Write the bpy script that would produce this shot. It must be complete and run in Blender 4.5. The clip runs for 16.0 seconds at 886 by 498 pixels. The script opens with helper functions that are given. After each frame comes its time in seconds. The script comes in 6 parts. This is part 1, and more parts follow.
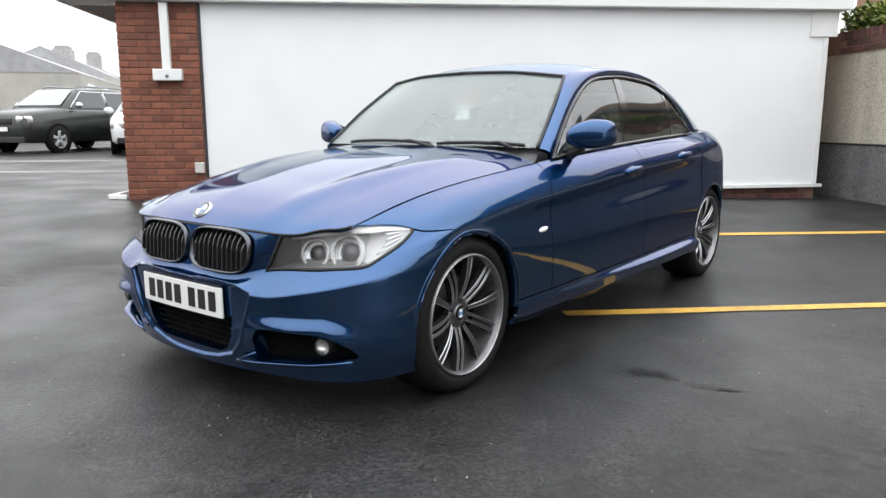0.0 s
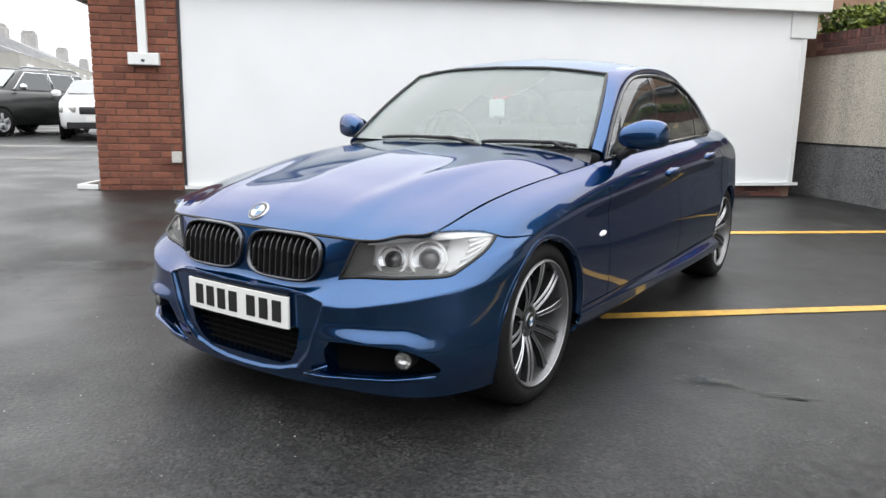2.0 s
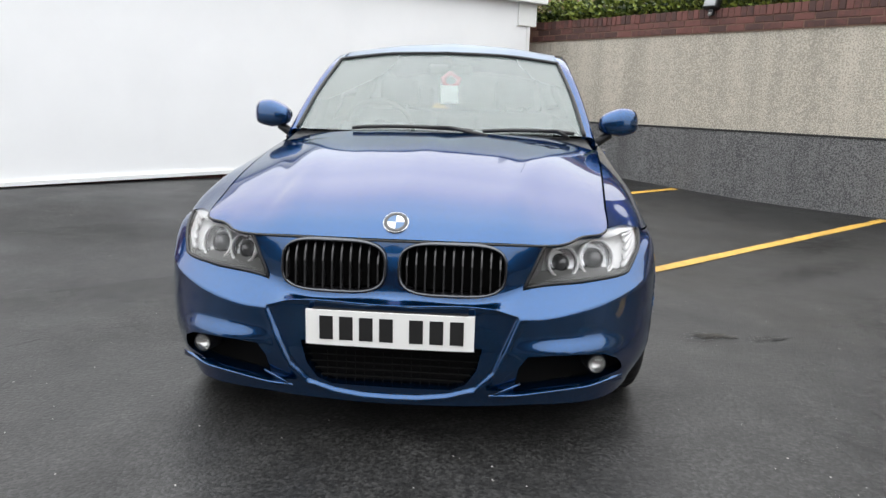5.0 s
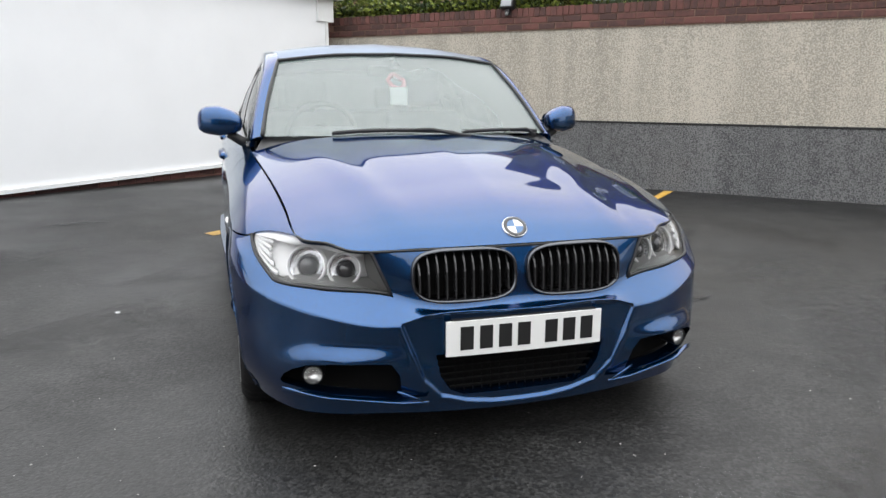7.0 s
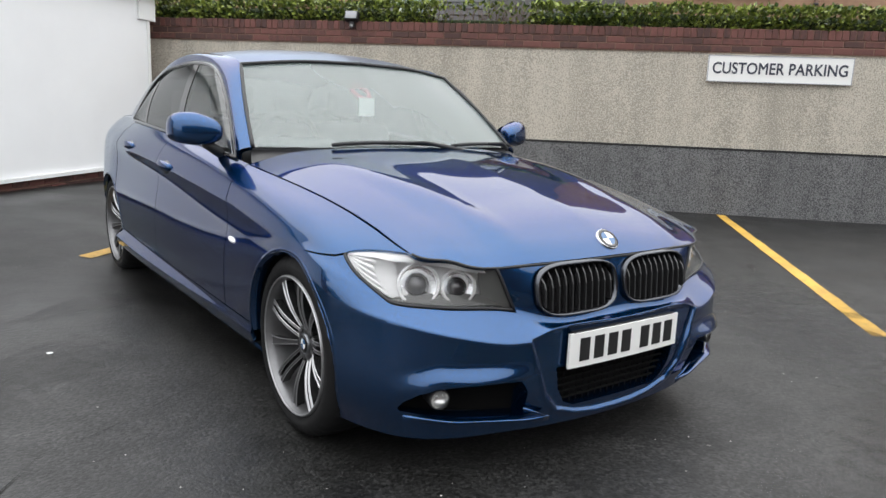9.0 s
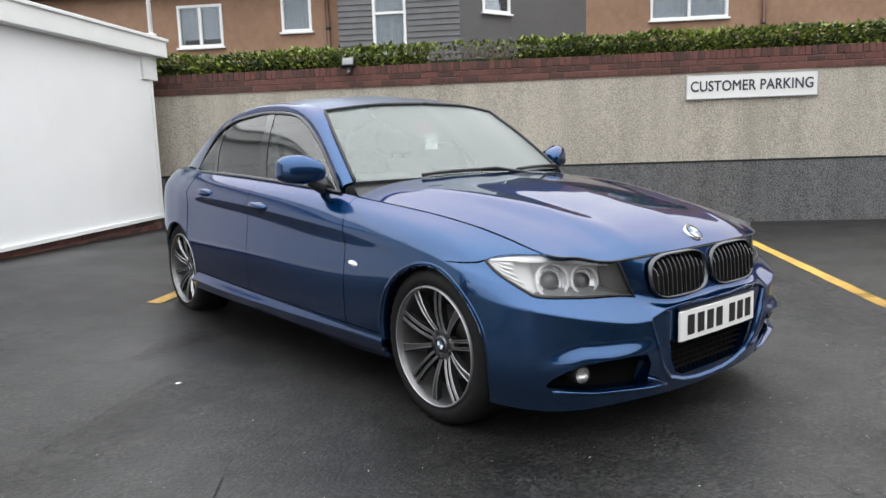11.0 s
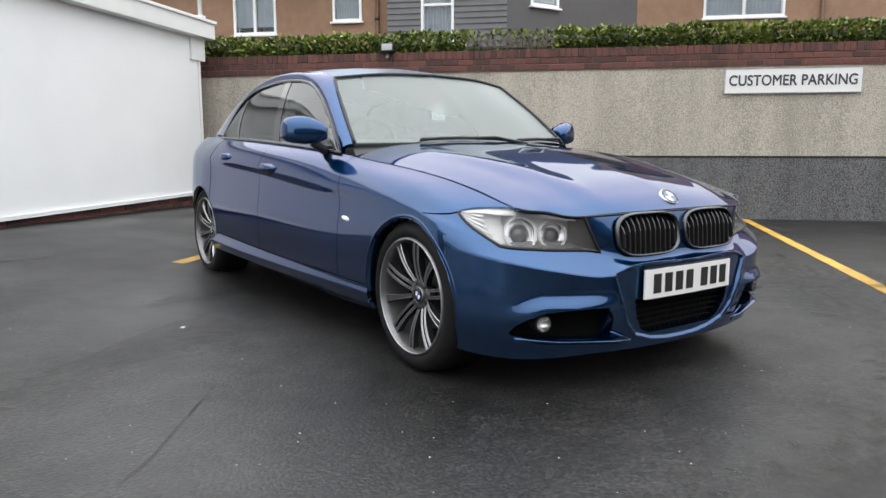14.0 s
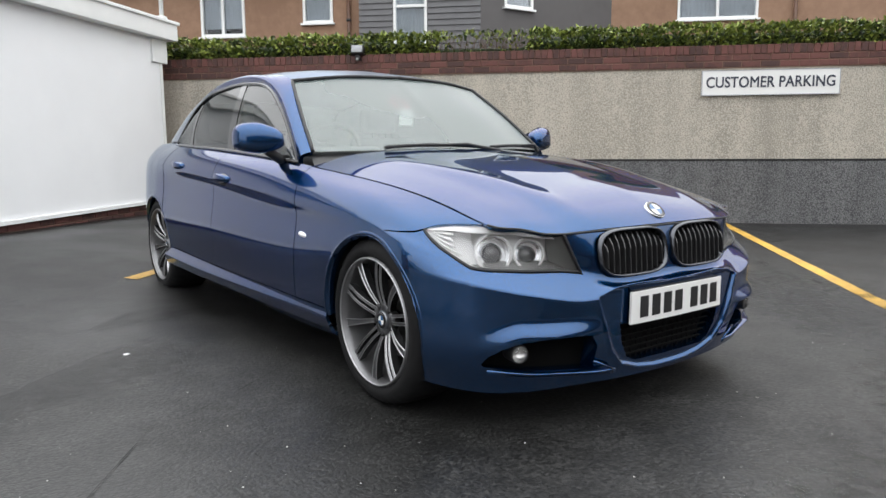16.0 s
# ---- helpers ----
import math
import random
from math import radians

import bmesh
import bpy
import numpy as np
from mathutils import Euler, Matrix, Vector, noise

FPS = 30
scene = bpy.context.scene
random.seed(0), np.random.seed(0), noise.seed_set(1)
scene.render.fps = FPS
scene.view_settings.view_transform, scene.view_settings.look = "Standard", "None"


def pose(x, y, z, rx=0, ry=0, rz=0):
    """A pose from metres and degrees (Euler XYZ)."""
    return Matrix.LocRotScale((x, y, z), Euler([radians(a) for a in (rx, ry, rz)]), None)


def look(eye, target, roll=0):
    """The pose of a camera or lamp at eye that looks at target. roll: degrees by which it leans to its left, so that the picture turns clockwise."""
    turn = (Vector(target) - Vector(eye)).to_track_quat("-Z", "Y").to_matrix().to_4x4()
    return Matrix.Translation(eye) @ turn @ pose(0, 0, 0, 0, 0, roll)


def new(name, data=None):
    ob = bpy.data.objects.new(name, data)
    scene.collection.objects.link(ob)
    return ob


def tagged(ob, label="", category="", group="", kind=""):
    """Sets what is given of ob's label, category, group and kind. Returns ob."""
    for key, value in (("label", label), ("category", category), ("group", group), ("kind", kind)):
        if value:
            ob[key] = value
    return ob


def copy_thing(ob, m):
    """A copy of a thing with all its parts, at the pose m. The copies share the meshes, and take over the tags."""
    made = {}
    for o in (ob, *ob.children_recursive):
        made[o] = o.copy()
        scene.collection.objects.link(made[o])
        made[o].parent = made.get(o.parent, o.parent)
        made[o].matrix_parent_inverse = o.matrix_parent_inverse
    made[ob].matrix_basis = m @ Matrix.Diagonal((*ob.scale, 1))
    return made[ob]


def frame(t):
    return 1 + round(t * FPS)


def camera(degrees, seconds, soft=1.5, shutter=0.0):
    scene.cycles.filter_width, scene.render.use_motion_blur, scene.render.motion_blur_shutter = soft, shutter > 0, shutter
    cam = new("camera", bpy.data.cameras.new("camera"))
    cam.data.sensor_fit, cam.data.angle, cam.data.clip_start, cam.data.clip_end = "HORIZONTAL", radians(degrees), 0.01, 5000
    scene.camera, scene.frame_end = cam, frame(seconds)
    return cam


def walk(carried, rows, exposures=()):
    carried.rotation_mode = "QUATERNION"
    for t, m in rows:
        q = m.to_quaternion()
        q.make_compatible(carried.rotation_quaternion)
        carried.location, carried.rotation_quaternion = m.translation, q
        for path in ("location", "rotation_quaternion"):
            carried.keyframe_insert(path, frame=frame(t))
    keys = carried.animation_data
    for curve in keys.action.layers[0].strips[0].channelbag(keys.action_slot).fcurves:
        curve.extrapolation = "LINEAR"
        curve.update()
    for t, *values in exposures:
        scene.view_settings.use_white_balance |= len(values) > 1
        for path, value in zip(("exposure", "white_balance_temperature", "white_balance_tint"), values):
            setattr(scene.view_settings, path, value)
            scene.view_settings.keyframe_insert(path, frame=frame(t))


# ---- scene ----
cam = camera(63.5, 16.0)
PATH = [
    (0, (2.449, -2.193, 1.048), (1.233, -0.644, 0.701), -0.1),
    (0.5, (2.359, -2.322, 1.051), (1.166, -0.761, 0.679), 0.4),
    (1, (2.302, -2.322, 1.051), (1.144, -0.737, 0.664), 1.8),
    (1.5, (2.163, -2.269, 1.066), (1.019, -0.677, 0.675), 1.7),
    (2, (1.979, -2.352, 1.076), (0.888, -0.717, 0.703), 1.1),
    (2.5, (1.739, -2.525, 1.099), (0.760, -0.831, 0.683), -0.6),
    (3, (1.483, -2.601, 1.081), (0.589, -0.857, 0.683), -0.8),
    (3.5, (1.232, -2.665, 1.089), (0.415, -0.889, 0.667), -0.1),
    (3.7, (1.124, -2.703, 1.105), (0.409, -0.883, 0.686), -0.2),
    (5.8, (-0.143, -2.772, 1.113), (-0.020, -0.821, 0.688), 0.4),
    (6, (-0.252, -2.743, 1.110), (-0.052, -0.801, 0.675), -0.5),
    (6.5, (-0.550, -2.693, 1.121), (-0.218, -0.767, 0.695), -0.0),
    (7, (-0.864, -2.668, 1.138), (-0.300, -0.799, 0.707), 0.3),
    (7.5, (-1.100, -2.570, 1.130), (-0.454, -0.723, 0.713), 2.1),
    (8, (-1.332, -2.408, 1.125), (-0.525, -0.633, 0.680), 2.8),
    (8.5, (-1.620, -2.258, 1.138), (-0.578, -0.602, 0.722), 1.3),
    (8.7, (-1.698, -2.200, 1.125), (-0.601, -0.578, 0.718), 2.0),
    (10.8, (-2.446, -2.121, 1.103), (-1.152, -0.615, 0.864), -0.6),
    (11, (-2.502, -2.151, 1.084), (-1.267, -0.604, 0.799), -1.9),
    (11.5, (-2.512, -2.252, 1.004), (-1.415, -0.606, 0.710), 1.0),
    (12, (-2.421, -2.401, 0.937), (-1.396, -0.699, 0.709), 3.3),
    (12.5, (-2.412, -2.482, 0.923), (-1.362, -0.798, 0.675), 1.9),
    (13, (-2.440, -2.511, 0.908), (-1.349, -0.855, 0.651), 0.4),
    (13.5, (-2.439, -2.524, 0.907), (-1.324, -0.890, 0.615), 0.3),
    (14, (-2.366, -2.439, 0.919), (-1.245, -0.808, 0.633), -0.0),
    (14.5, (-2.219, -2.278, 0.930), (-1.063, -0.669, 0.663), 0.2),
    (15, (-2.204, -2.242, 0.932), (-1.044, -0.637, 0.648), -0.0),
    (15.5, (-2.186, -2.242, 0.934), (-1.027, -0.637, 0.649), 0.0),
    (16, (-2.172, -2.234, 0.945), (-0.998, -0.639, 0.665), -0.3),
]
EXPOSURES = [(0, 0.0), (6, 0.0), (8.5, -0.12), (11, -0.16), (16, -0.16)]
walk(cam, [(t, look(eye, target, roll)) for t, eye, target, roll in PATH], EXPOSURES)

# ---- world, sun, exposure ----
world = bpy.data.worlds.new("overcast")
scene.world = world
world.use_nodes = True
wn = world.node_tree
wn.nodes.clear()
sky = wn.nodes.new("ShaderNodeTexSky")
sky.sky_type = "NISHITA"
sky.sun_disc = False
sky.sun_elevation, sky.sun_rotation = radians(57), radians(9)
sky.dust_density = 5.0
veil = wn.nodes.new("ShaderNodeMixRGB")          # cloud cover over the clear sky
veil.inputs[0].default_value = 0.985
cloud = wn.nodes.new("ShaderNodeValToRGB")       # an overcast sky is brightest overhead
cloud.color_ramp.elements[0].position, cloud.color_ramp.elements[1].position = 0.0, 1.0
cloud.color_ramp.elements[0].color = (0.365, 0.372, 0.382, 1)
cloud.color_ramp.elements[1].color = (0.845, 0.858, 0.878, 1)
way = wn.nodes.new("ShaderNodeTexCoord")
split = wn.nodes.new("ShaderNodeSeparateXYZ")
lift = wn.nodes.new("ShaderNodeVectorMath")
lift.operation = "SCALE"
lift.inputs["Scale"].default_value = 39.0
wn.links.new(way.outputs["Generated"], split.inputs[0])
wn.links.new(split.outputs["Z"], cloud.inputs[0])
wn.links.new(cloud.outputs[0], lift.inputs[0])
wn.links.new(lift.outputs[0], veil.inputs[2])
back = wn.nodes.new("ShaderNodeBackground")
back.inputs[1].default_value = 0.1
wout = wn.nodes.new("ShaderNodeOutputWorld")
wn.links.new(sky.outputs[0], veil.inputs[1])
wn.links.new(veil.outputs[0], back.inputs[0])
wn.links.new(back.outputs[0], wout.inputs[0])
sun = new("sun", bpy.data.lights.new("sun", "SUN"))
sun.data.energy, sun.data.angle, sun.data.color = 0.5, radians(150), (1, 0.97, 0.93)
sun.matrix_world = look((0, 0, 30), (-3, -19, 0))
scene.view_settings.exposure = 0.0


# ---- materials ----
def mat(name, color, rough=0.5, metal=0.0, vary=0.0, scale=8.0, bump=0.0, bscale=60.0, color2=None, coat=0.0, spec=0.5, rvary=0.0, island=0.0, fine=2.0, broad=2.0, streak=0.0):
    """A node material: base colour mottled at two scales, fine bump, optional random shift per piece."""
    m = bpy.data.materials.new(name)
    m.use_nodes = True
    t = m.node_tree
    b = t.nodes["Principled BSDF"]
    b.inputs["Base Color"].default_value = (*color, 1)
    b.inputs["Roughness"].default_value = rough
    b.inputs["Metallic"].default_value = metal
    b.inputs["Coat Weight"].default_value = coat
    b.inputs["Coat Roughness"].default_value = 0.03
    b.inputs["Specular IOR Level"].default_value = spec
    pos = t.nodes.new("ShaderNodeNewGeometry")
    if vary or color2 or rvary or island:
        n1 = t.nodes.new("ShaderNodeTexNoise")
        n1.inputs["Scale"].default_value, n1.inputs["Detail"].default_value = scale, 8
        n2 = t.nodes.new("ShaderNodeTexNoise")
        n2.inputs["Scale"].default_value, n2.inputs["Detail"].default_value = scale * 0.13, 4
        t.links.new(pos.outputs["Position"], n1.inputs["Vector"])
        t.links.new(pos.outputs["Position"], n2.inputs["Vector"])
        add = t.nodes.new("ShaderNodeMath")
        add.operation = "MULTIPLY_ADD"
        add.inputs[1].default_value, add.inputs[2].default_value = fine, 0.5 - 0.5 * (fine + broad)
        t.links.new(n1.outputs[0], add.inputs[0])
        half = t.nodes.new("ShaderNodeMath")
        half.operation = "MULTIPLY_ADD"
        half.inputs[1].default_value = broad
        t.links.new(n2.outputs[0], half.inputs[0])
        t.links.new(add.outputs[0], half.inputs[2])
        if streak:                                   # rain streaks down the face
            mp = t.nodes.new("ShaderNodeMapping")
            mp.inputs["Scale"].default_value = (3.5, 3.5, 0.35)
            t.links.new(pos.outputs["Position"], mp.inputs["Vector"])
            n4 = t.nodes.new("ShaderNodeTexNoise")
            n4.inputs["Scale"].default_value, n4.inputs["Detail"].default_value = 1.0, 5
            t.links.new(mp.outputs[0], n4.inputs["Vector"])
            dr = t.nodes.new("ShaderNodeMath")
            dr.operation = "MULTIPLY_ADD"
            dr.inputs[1].default_value = streak
            wet = t.nodes.new("ShaderNodeMath")
            wet.operation = "ADD"
            wet.inputs[1].default_value = -0.5 * streak
            t.links.new(half.outputs[0], wet.inputs[0])
            t.links.new(n4.outputs[0], dr.inputs[0])
            t.links.new(wet.outputs[0], dr.inputs[2])
            half = dr
        fac = half
        if island:
            info = t.nodes.new("ShaderNodeObjectInfo")
            mix = t.nodes.new("ShaderNodeMath")
            mix.operation = "ADD"
            sub = t.nodes.new("ShaderNodeMath")
            sub.operation = "MULTIPLY_ADD"
            sub.inputs[1].default_value, sub.inputs[2].default_value = 2 * island, -island
            src = t.nodes.new("ShaderNodeMath")
            src.operation = "ADD"
            t.links.new(info.outputs["Random"], src.inputs[0])
            t.links.new(pos.outputs["Random Per Island"], src.inputs[1])
            frac = t.nodes.new("ShaderNodeMath")
            frac.operation = "FRACT"
            t.links.new(src.outputs[0], frac.inputs[0])
            t.links.new(frac.outputs[0], sub.inputs[0])
            t.links.new(sub.outputs[0], mix.inputs[0])
            t.links.new(half.outputs[0], mix.inputs[1])
            fac = mix
        cm = t.nodes.new("ShaderNodeMixRGB")
        cm.use_clamp = True
        lo = color2 or tuple(c * (1 - vary) for c in color)
        hi = color if color2 else tuple(min(1, c * (1 + vary)) for c in color)
        cm.inputs[1].default_value, cm.inputs[2].default_value = (*lo, 1), (*hi, 1)
        cl = t.nodes.new("ShaderNodeClamp")
        t.links.new(fac.outputs[0], cl.inputs[0])
        t.links.new(cl.outputs[0], cm.inputs[0])
        t.links.new(cm.outputs[0], b.inputs["Base Color"])
        if rvary:
            mr = t.nodes.new("ShaderNodeMapRange")
            mr.inputs[1].default_value, mr.inputs[2].default_value = 0.35, 0.65
            mr.inputs[3].default_value, mr.inputs[4].default_value = max(0.03, rough - rvary), min(1, rough + rvary)
            t.links.new(n2.outputs[0], mr.inputs[0])
            t.links.new(mr.outputs[0], b.inputs["Roughness"])
    if bump:
        n3 = t.nodes.new("ShaderNodeTexNoise")
        n3.inputs["Scale"].default_value, n3.inputs["Detail"].default_value = bscale, 6
        t.links.new(pos.outputs["Position"], n3.inputs["Vector"])
        bp = t.nodes.new("ShaderNodeBump")
        bp.inputs["Strength"].default_value, bp.inputs["Distance"].default_value = 1.0, bump
        t.links.new(n3.outputs[0], bp.inputs["Height"])
        t.links.new(bp.outputs[0], b.inputs["Normal"])
    return m


def glass_mat(name, tint, gloss=1.5, sheen=0.0, soft=0.01):
    """Thin sheet glass: mostly clear, tinted, with a Fresnel gloss."""
    m = bpy.data.materials.new(name)
    m.use_nodes = True
    t = m.node_tree
    t.nodes.clear()
    out = t.nodes.new("ShaderNodeOutputMaterial")
    clear = t.nodes.new("ShaderNodeBsdfTransparent")
    clear.inputs[0].default_value = (*tint, 1)
    shine = t.nodes.new("ShaderNodeBsdfGlossy")
    shine.inputs["Roughness"].default_value = soft
    fres = t.nodes.new("ShaderNodeFresnel")
    fres.inputs[0].default_value = gloss
    mix = t.nodes.new("ShaderNodeMixShader")
    t.links.new(fres.outputs[0], mix.inputs[0])
    t.links.new(clear.outputs[0], mix.inputs[1])
    t.links.new(shine.outputs[0], mix.inputs[2])
    last = mix
    if sheen:                                     # pale diffuse layer painted in for the sky's reflection
        glare = t.nodes.new("ShaderNodeBsdfDiffuse")
        glare.inputs[0].default_value = (0.46, 0.58, 0.55, 1)
        last = t.nodes.new("ShaderNodeMixShader")
        spots = t.nodes.new("ShaderNodeTexNoise")
        spots.inputs["Scale"].default_value = 3.0
        geo = t.nodes.new("ShaderNodeNewGeometry")
        t.links.new(geo.outputs["Position"], spots.inputs["Vector"])
        rng = t.nodes.new("ShaderNodeMapRange")
        rng.inputs[3].default_value, rng.inputs[4].default_value = sheen * 0.9, sheen * 1.1
        t.links.new(spots.outputs[0], rng.inputs[0])
        t.links.new(rng.outputs[0], last.inputs[0])
        t.links.new(mix.outputs[0], last.inputs[1])
        t.links.new(glare.outputs[0], last.inputs[2])
    t.links.new(last.outputs[0], out.inputs[0])
    return m


PAINT = mat("blue_metallic_paint", (0.0040, 0.050, 0.152), 0.25, 0.94, vary=0.12, scale=900, coat=1.0)
PAINT.node_tree.nodes["Principled BSDF"].inputs["Coat IOR"].default_value = 1.58
PAINT.node_tree.nodes["Principled BSDF"].inputs["Specular Tint"].default_value = (0.10, 0.34, 0.50, 1)
DULLED = PAINT.copy()                              # the same paint with a rougher coat, for the roof
DULLED.name = "rain_beaded_paint"
DULLED.node_tree.nodes["Principled BSDF"].inputs["Coat Roughness"].default_value = 0.32
BLACK = mat("black_plastic", (0.012, 0.012, 0.013), 0.45, bump=0.0005, bscale=900)
GLOSSBLACK = mat("gloss_black", (0.008, 0.008, 0.009), 0.12, coat=0.5)
SLAT = mat("slat_black", (0.022, 0.022, 0.023), 0.25, coat=0.25)
# black of underbody parts, and of sheets that stand in for shade
DARK = mat("underbody_and_shade_black", (0.006, 0.006, 0.006), 0.9, spec=0.1)
RUBBER = mat("tyre_rubber", (0.009, 0.009, 0.0095), 0.75, vary=0.2, scale=30, bump=0.0006, bscale=300, spec=0.2)
BARREL = mat("grey_rim_barrel", (0.20, 0.20, 0.205), 0.4, 0.8, vary=0.1, scale=40)
RIM = mat("polished_rim_edge", (0.42, 0.42, 0.43), 0.3, 0.9, vary=0.1, scale=40)
ALLOY = mat("grey_alloy", (0.13, 0.13, 0.135), 0.34, 0.8, vary=0.1, scale=40)
CHROME = mat("chrome", (0.75, 0.76, 0.78), 0.08, 1.0)
SATIN = mat("satin_metal", (0.25, 0.26, 0.28), 0.3, 1.0)
LAMPSILVER = mat("lamp_silver_field", (0.86, 0.86, 0.86), 0.25, 0.0)
REFLECTOR = mat("lamp_reflector", (0.92, 0.92, 0.92), 0.1, 0.9)
LAMPGREY = mat("lamp_bezel_grey", (0.24, 0.24, 0.235), 0.4, 0.2)
DISC = mat("brake_disc_steel", (0.04, 0.038, 0.036), 0.5, 0.4)
GLOSSGREY = mat("dark_projector", (0.05, 0.05, 0.055), 0.06, 0.3, coat=1.0)
DARKCHROME = mat("dark_chrome", (0.10, 0.105, 0.115), 0.18, 0.95)
LAMPWHITE = mat("lamp_bright_trim", (0.92, 0.92, 0.92), 0.25, 0.0)
GLASS = glass_mat("windscreen_glass", (0.84, 0.94, 0.91), 2.2, 0.15, 0.30)
SIDEGLASS = glass_mat("side_glass", (0.70, 0.80, 0.77), 2.2, 0.02, 0.02)
TINTED = glass_mat("rear_privacy_glass", (0.20, 0.22, 0.22), 2.0, 0.015, 0.02)
FROST = mat("fog_lamp_reflector", (0.62, 0.62, 0.61), 0.22, 0.7, vary=0.25, scale=60)
LAMPGLASS = glass_mat("lamp_lens", (0.95, 0.95, 0.95), 1.45)
TRIMGREY = mat("interior_grey", (0.10, 0.10, 0.105), 0.7, vary=0.2, scale=30)
PLATEW = mat("white_plate", (0.78, 0.78, 0.76), 0.35)
INK = mat("black_ink", (0.01, 0.01, 0.01), 0.5)
RED = mat("pink_red_ribbon", (0.62, 0.06, 0.10), 0.4)
PAPER = mat("white_card", (0.9, 0.9, 0.9), 0.6)
BADGEBLUE = mat("badge_blue", (0.05, 0.13, 0.27), 0.25, coat=0.5)
def asphalt_mat():
    """Worn open-textured asphalt: dark binder, grey stones of some millimetres, damp blotches."""
    m = bpy.data.materials.new("damp_asphalt")
    m.use_nodes = True
    t = m.node_tree
    b = t.nodes["Principled BSDF"]
    pos = t.nodes.new("ShaderNodeNewGeometry")
    def noise_at(scale, detail, lo, hi, a, z):
        n = t.nodes.new("ShaderNodeTexNoise")
        n.inputs["Scale"].default_value, n.inputs["Detail"].default_value = scale, detail
        t.links.new(pos.outputs["Position"], n.inputs["Vector"])
        r = t.nodes.new("ShaderNodeMapRange")
        for k, v in zip((1, 2, 3, 4), (lo, hi, a, z)):
            r.inputs[k].default_value = v
        t.links.new(n.outputs[0], r.inputs[0])
        return n, r
    def times(p, q):
        k = t.nodes.new("ShaderNodeMath")
        k.operation = "MULTIPLY"
        t.links.new(p.outputs[0], k.inputs[0])
        t.links.new(q.outputs[0], k.inputs[1])
        return k
    cell = t.nodes.new("ShaderNodeTexVoronoi")         # single stones in the binder
    cell.inputs["Scale"].default_value = 95
    t.links.new(pos.outputs["Position"], cell.inputs["Vector"])
    tone = t.nodes.new("ShaderNodeSeparateColor")
    t.links.new(cell.outputs["Color"], tone.inputs[0])
    rs = t.nodes.new("ShaderNodeMapRange")
    for k, v in zip((1, 2, 3, 4), (0.1, 1.0, 0.28, 1.75)):
        rs.inputs[k].default_value = v
    t.links.new(tone.outputs[0], rs.inputs[0])
    _, rm = noise_at(5.5, 7, 0.32, 0.68, 0.62, 1.32)
    _, rl = noise_at(0.55, 3, 0.35, 0.65, 0.75, 1.22)
    clump, rc = noise_at(70, 6, 0.36, 0.64, 0.60, 1.44)
    fac = times(times(times(rs, rc), rm), rl)
    col = t.nodes.new("ShaderNodeVectorMath")
    col.operation = "SCALE"
    col.inputs[0].default_value = (0.0158, 0.0157, 0.0153)
    t.links.new(fac.outputs[0], col.inputs["Scale"])
    t.links.new(col.outputs[0], b.inputs["Base Color"])
    _, rr = noise_at(0.8, 5, 0.35, 0.65, 0.34, 0.60)
    t.links.new(rr.outputs[0], b.inputs["Roughness"])
    b.inputs["Specular IOR Level"].default_value = 0.44
    bp = t.nodes.new("ShaderNodeBump")
    bp.inputs["Strength"].default_value = 1.0
    dome = t.nodes.new("ShaderNodeMath")
    dome.operation = "MULTIPLY_ADD"
    dome.inputs[1].default_value = -1.2
    t.links.new(cell.outputs["Distance"], dome.inputs[0])
    t.links.new(rc.outputs[0], dome.inputs[2])
    t.links.new(dome.outputs[0], bp.inputs["Height"])
    bp.inputs["Distance"].default_value = 0.0006
    t.links.new(bp.outputs[0], b.inputs["Normal"])
    return m


ASPHALT = asphalt_mat()
YELLOW = mat("worn_yellow_line_paint", (0.70, 0.42, 0.07), 0.5, color2=(0.42, 0.25, 0.05), scale=25, bump=0.002, bscale=150)
WHITEPANEL = mat("white_painted_panel", (0.82, 0.83, 0.84), 0.45, vary=0.03, scale=1.5)
WHITETRIM = mat("white_upvc", (0.8, 0.81, 0.8), 0.35, vary=0.04, scale=3)
BRICK = mat("red_brick", (0.25, 0.092, 0.055), 0.85, color2=(0.145, 0.052, 0.034), scale=20, bump=0.003, bscale=120, island=0.6)
COPEBRICK = mat("dark_red_brick", (0.14, 0.055, 0.046), 0.85, color2=(0.065, 0.033, 0.029), scale=18, bump=0.003, bscale=120, island=0.7)
MORTAR = mat("mortar", (0.19, 0.115, 0.085), 0.95, vary=0.2, scale=40, bump=0.002, bscale=200)
PEBBLE = mat("pebbledash", (0.56, 0.515, 0.435), 0.9, color2=(0.31, 0.285, 0.24), scale=70, bump=0.012, bscale=95, fine=5.0, broad=0.6, streak=1.6)
GREYBAND = mat("grey_roughcast", (0.20, 0.20, 0.20), 0.9, color2=(0.062, 0.063, 0.065), scale=75, bump=0.012, bscale=95, fine=5.0, broad=0.6, streak=1.0)
LEAF = mat("hedge_leaf", (0.27, 0.32, 0.065), 0.32, color2=(0.035, 0.065, 0.012), scale=12, island=0.8)
TWIG = mat("bare_twigs", (0.11, 0.07, 0.05), 0.8)
TANBRICK = mat("tan_brick", (0.33, 0.205, 0.135), 0.9, color2=(0.25, 0.15, 0.098), scale=6, bump=0.004, bscale=40)
CLAD = mat("grey_cladding", (0.12, 0.12, 0.125), 0.6, vary=0.12, scale=4)
GREYRENDER = mat("dark_grey_render", (0.105, 0.10, 0.10), 0.8, vary=0.08, scale=3, bump=0.002, bscale=90)
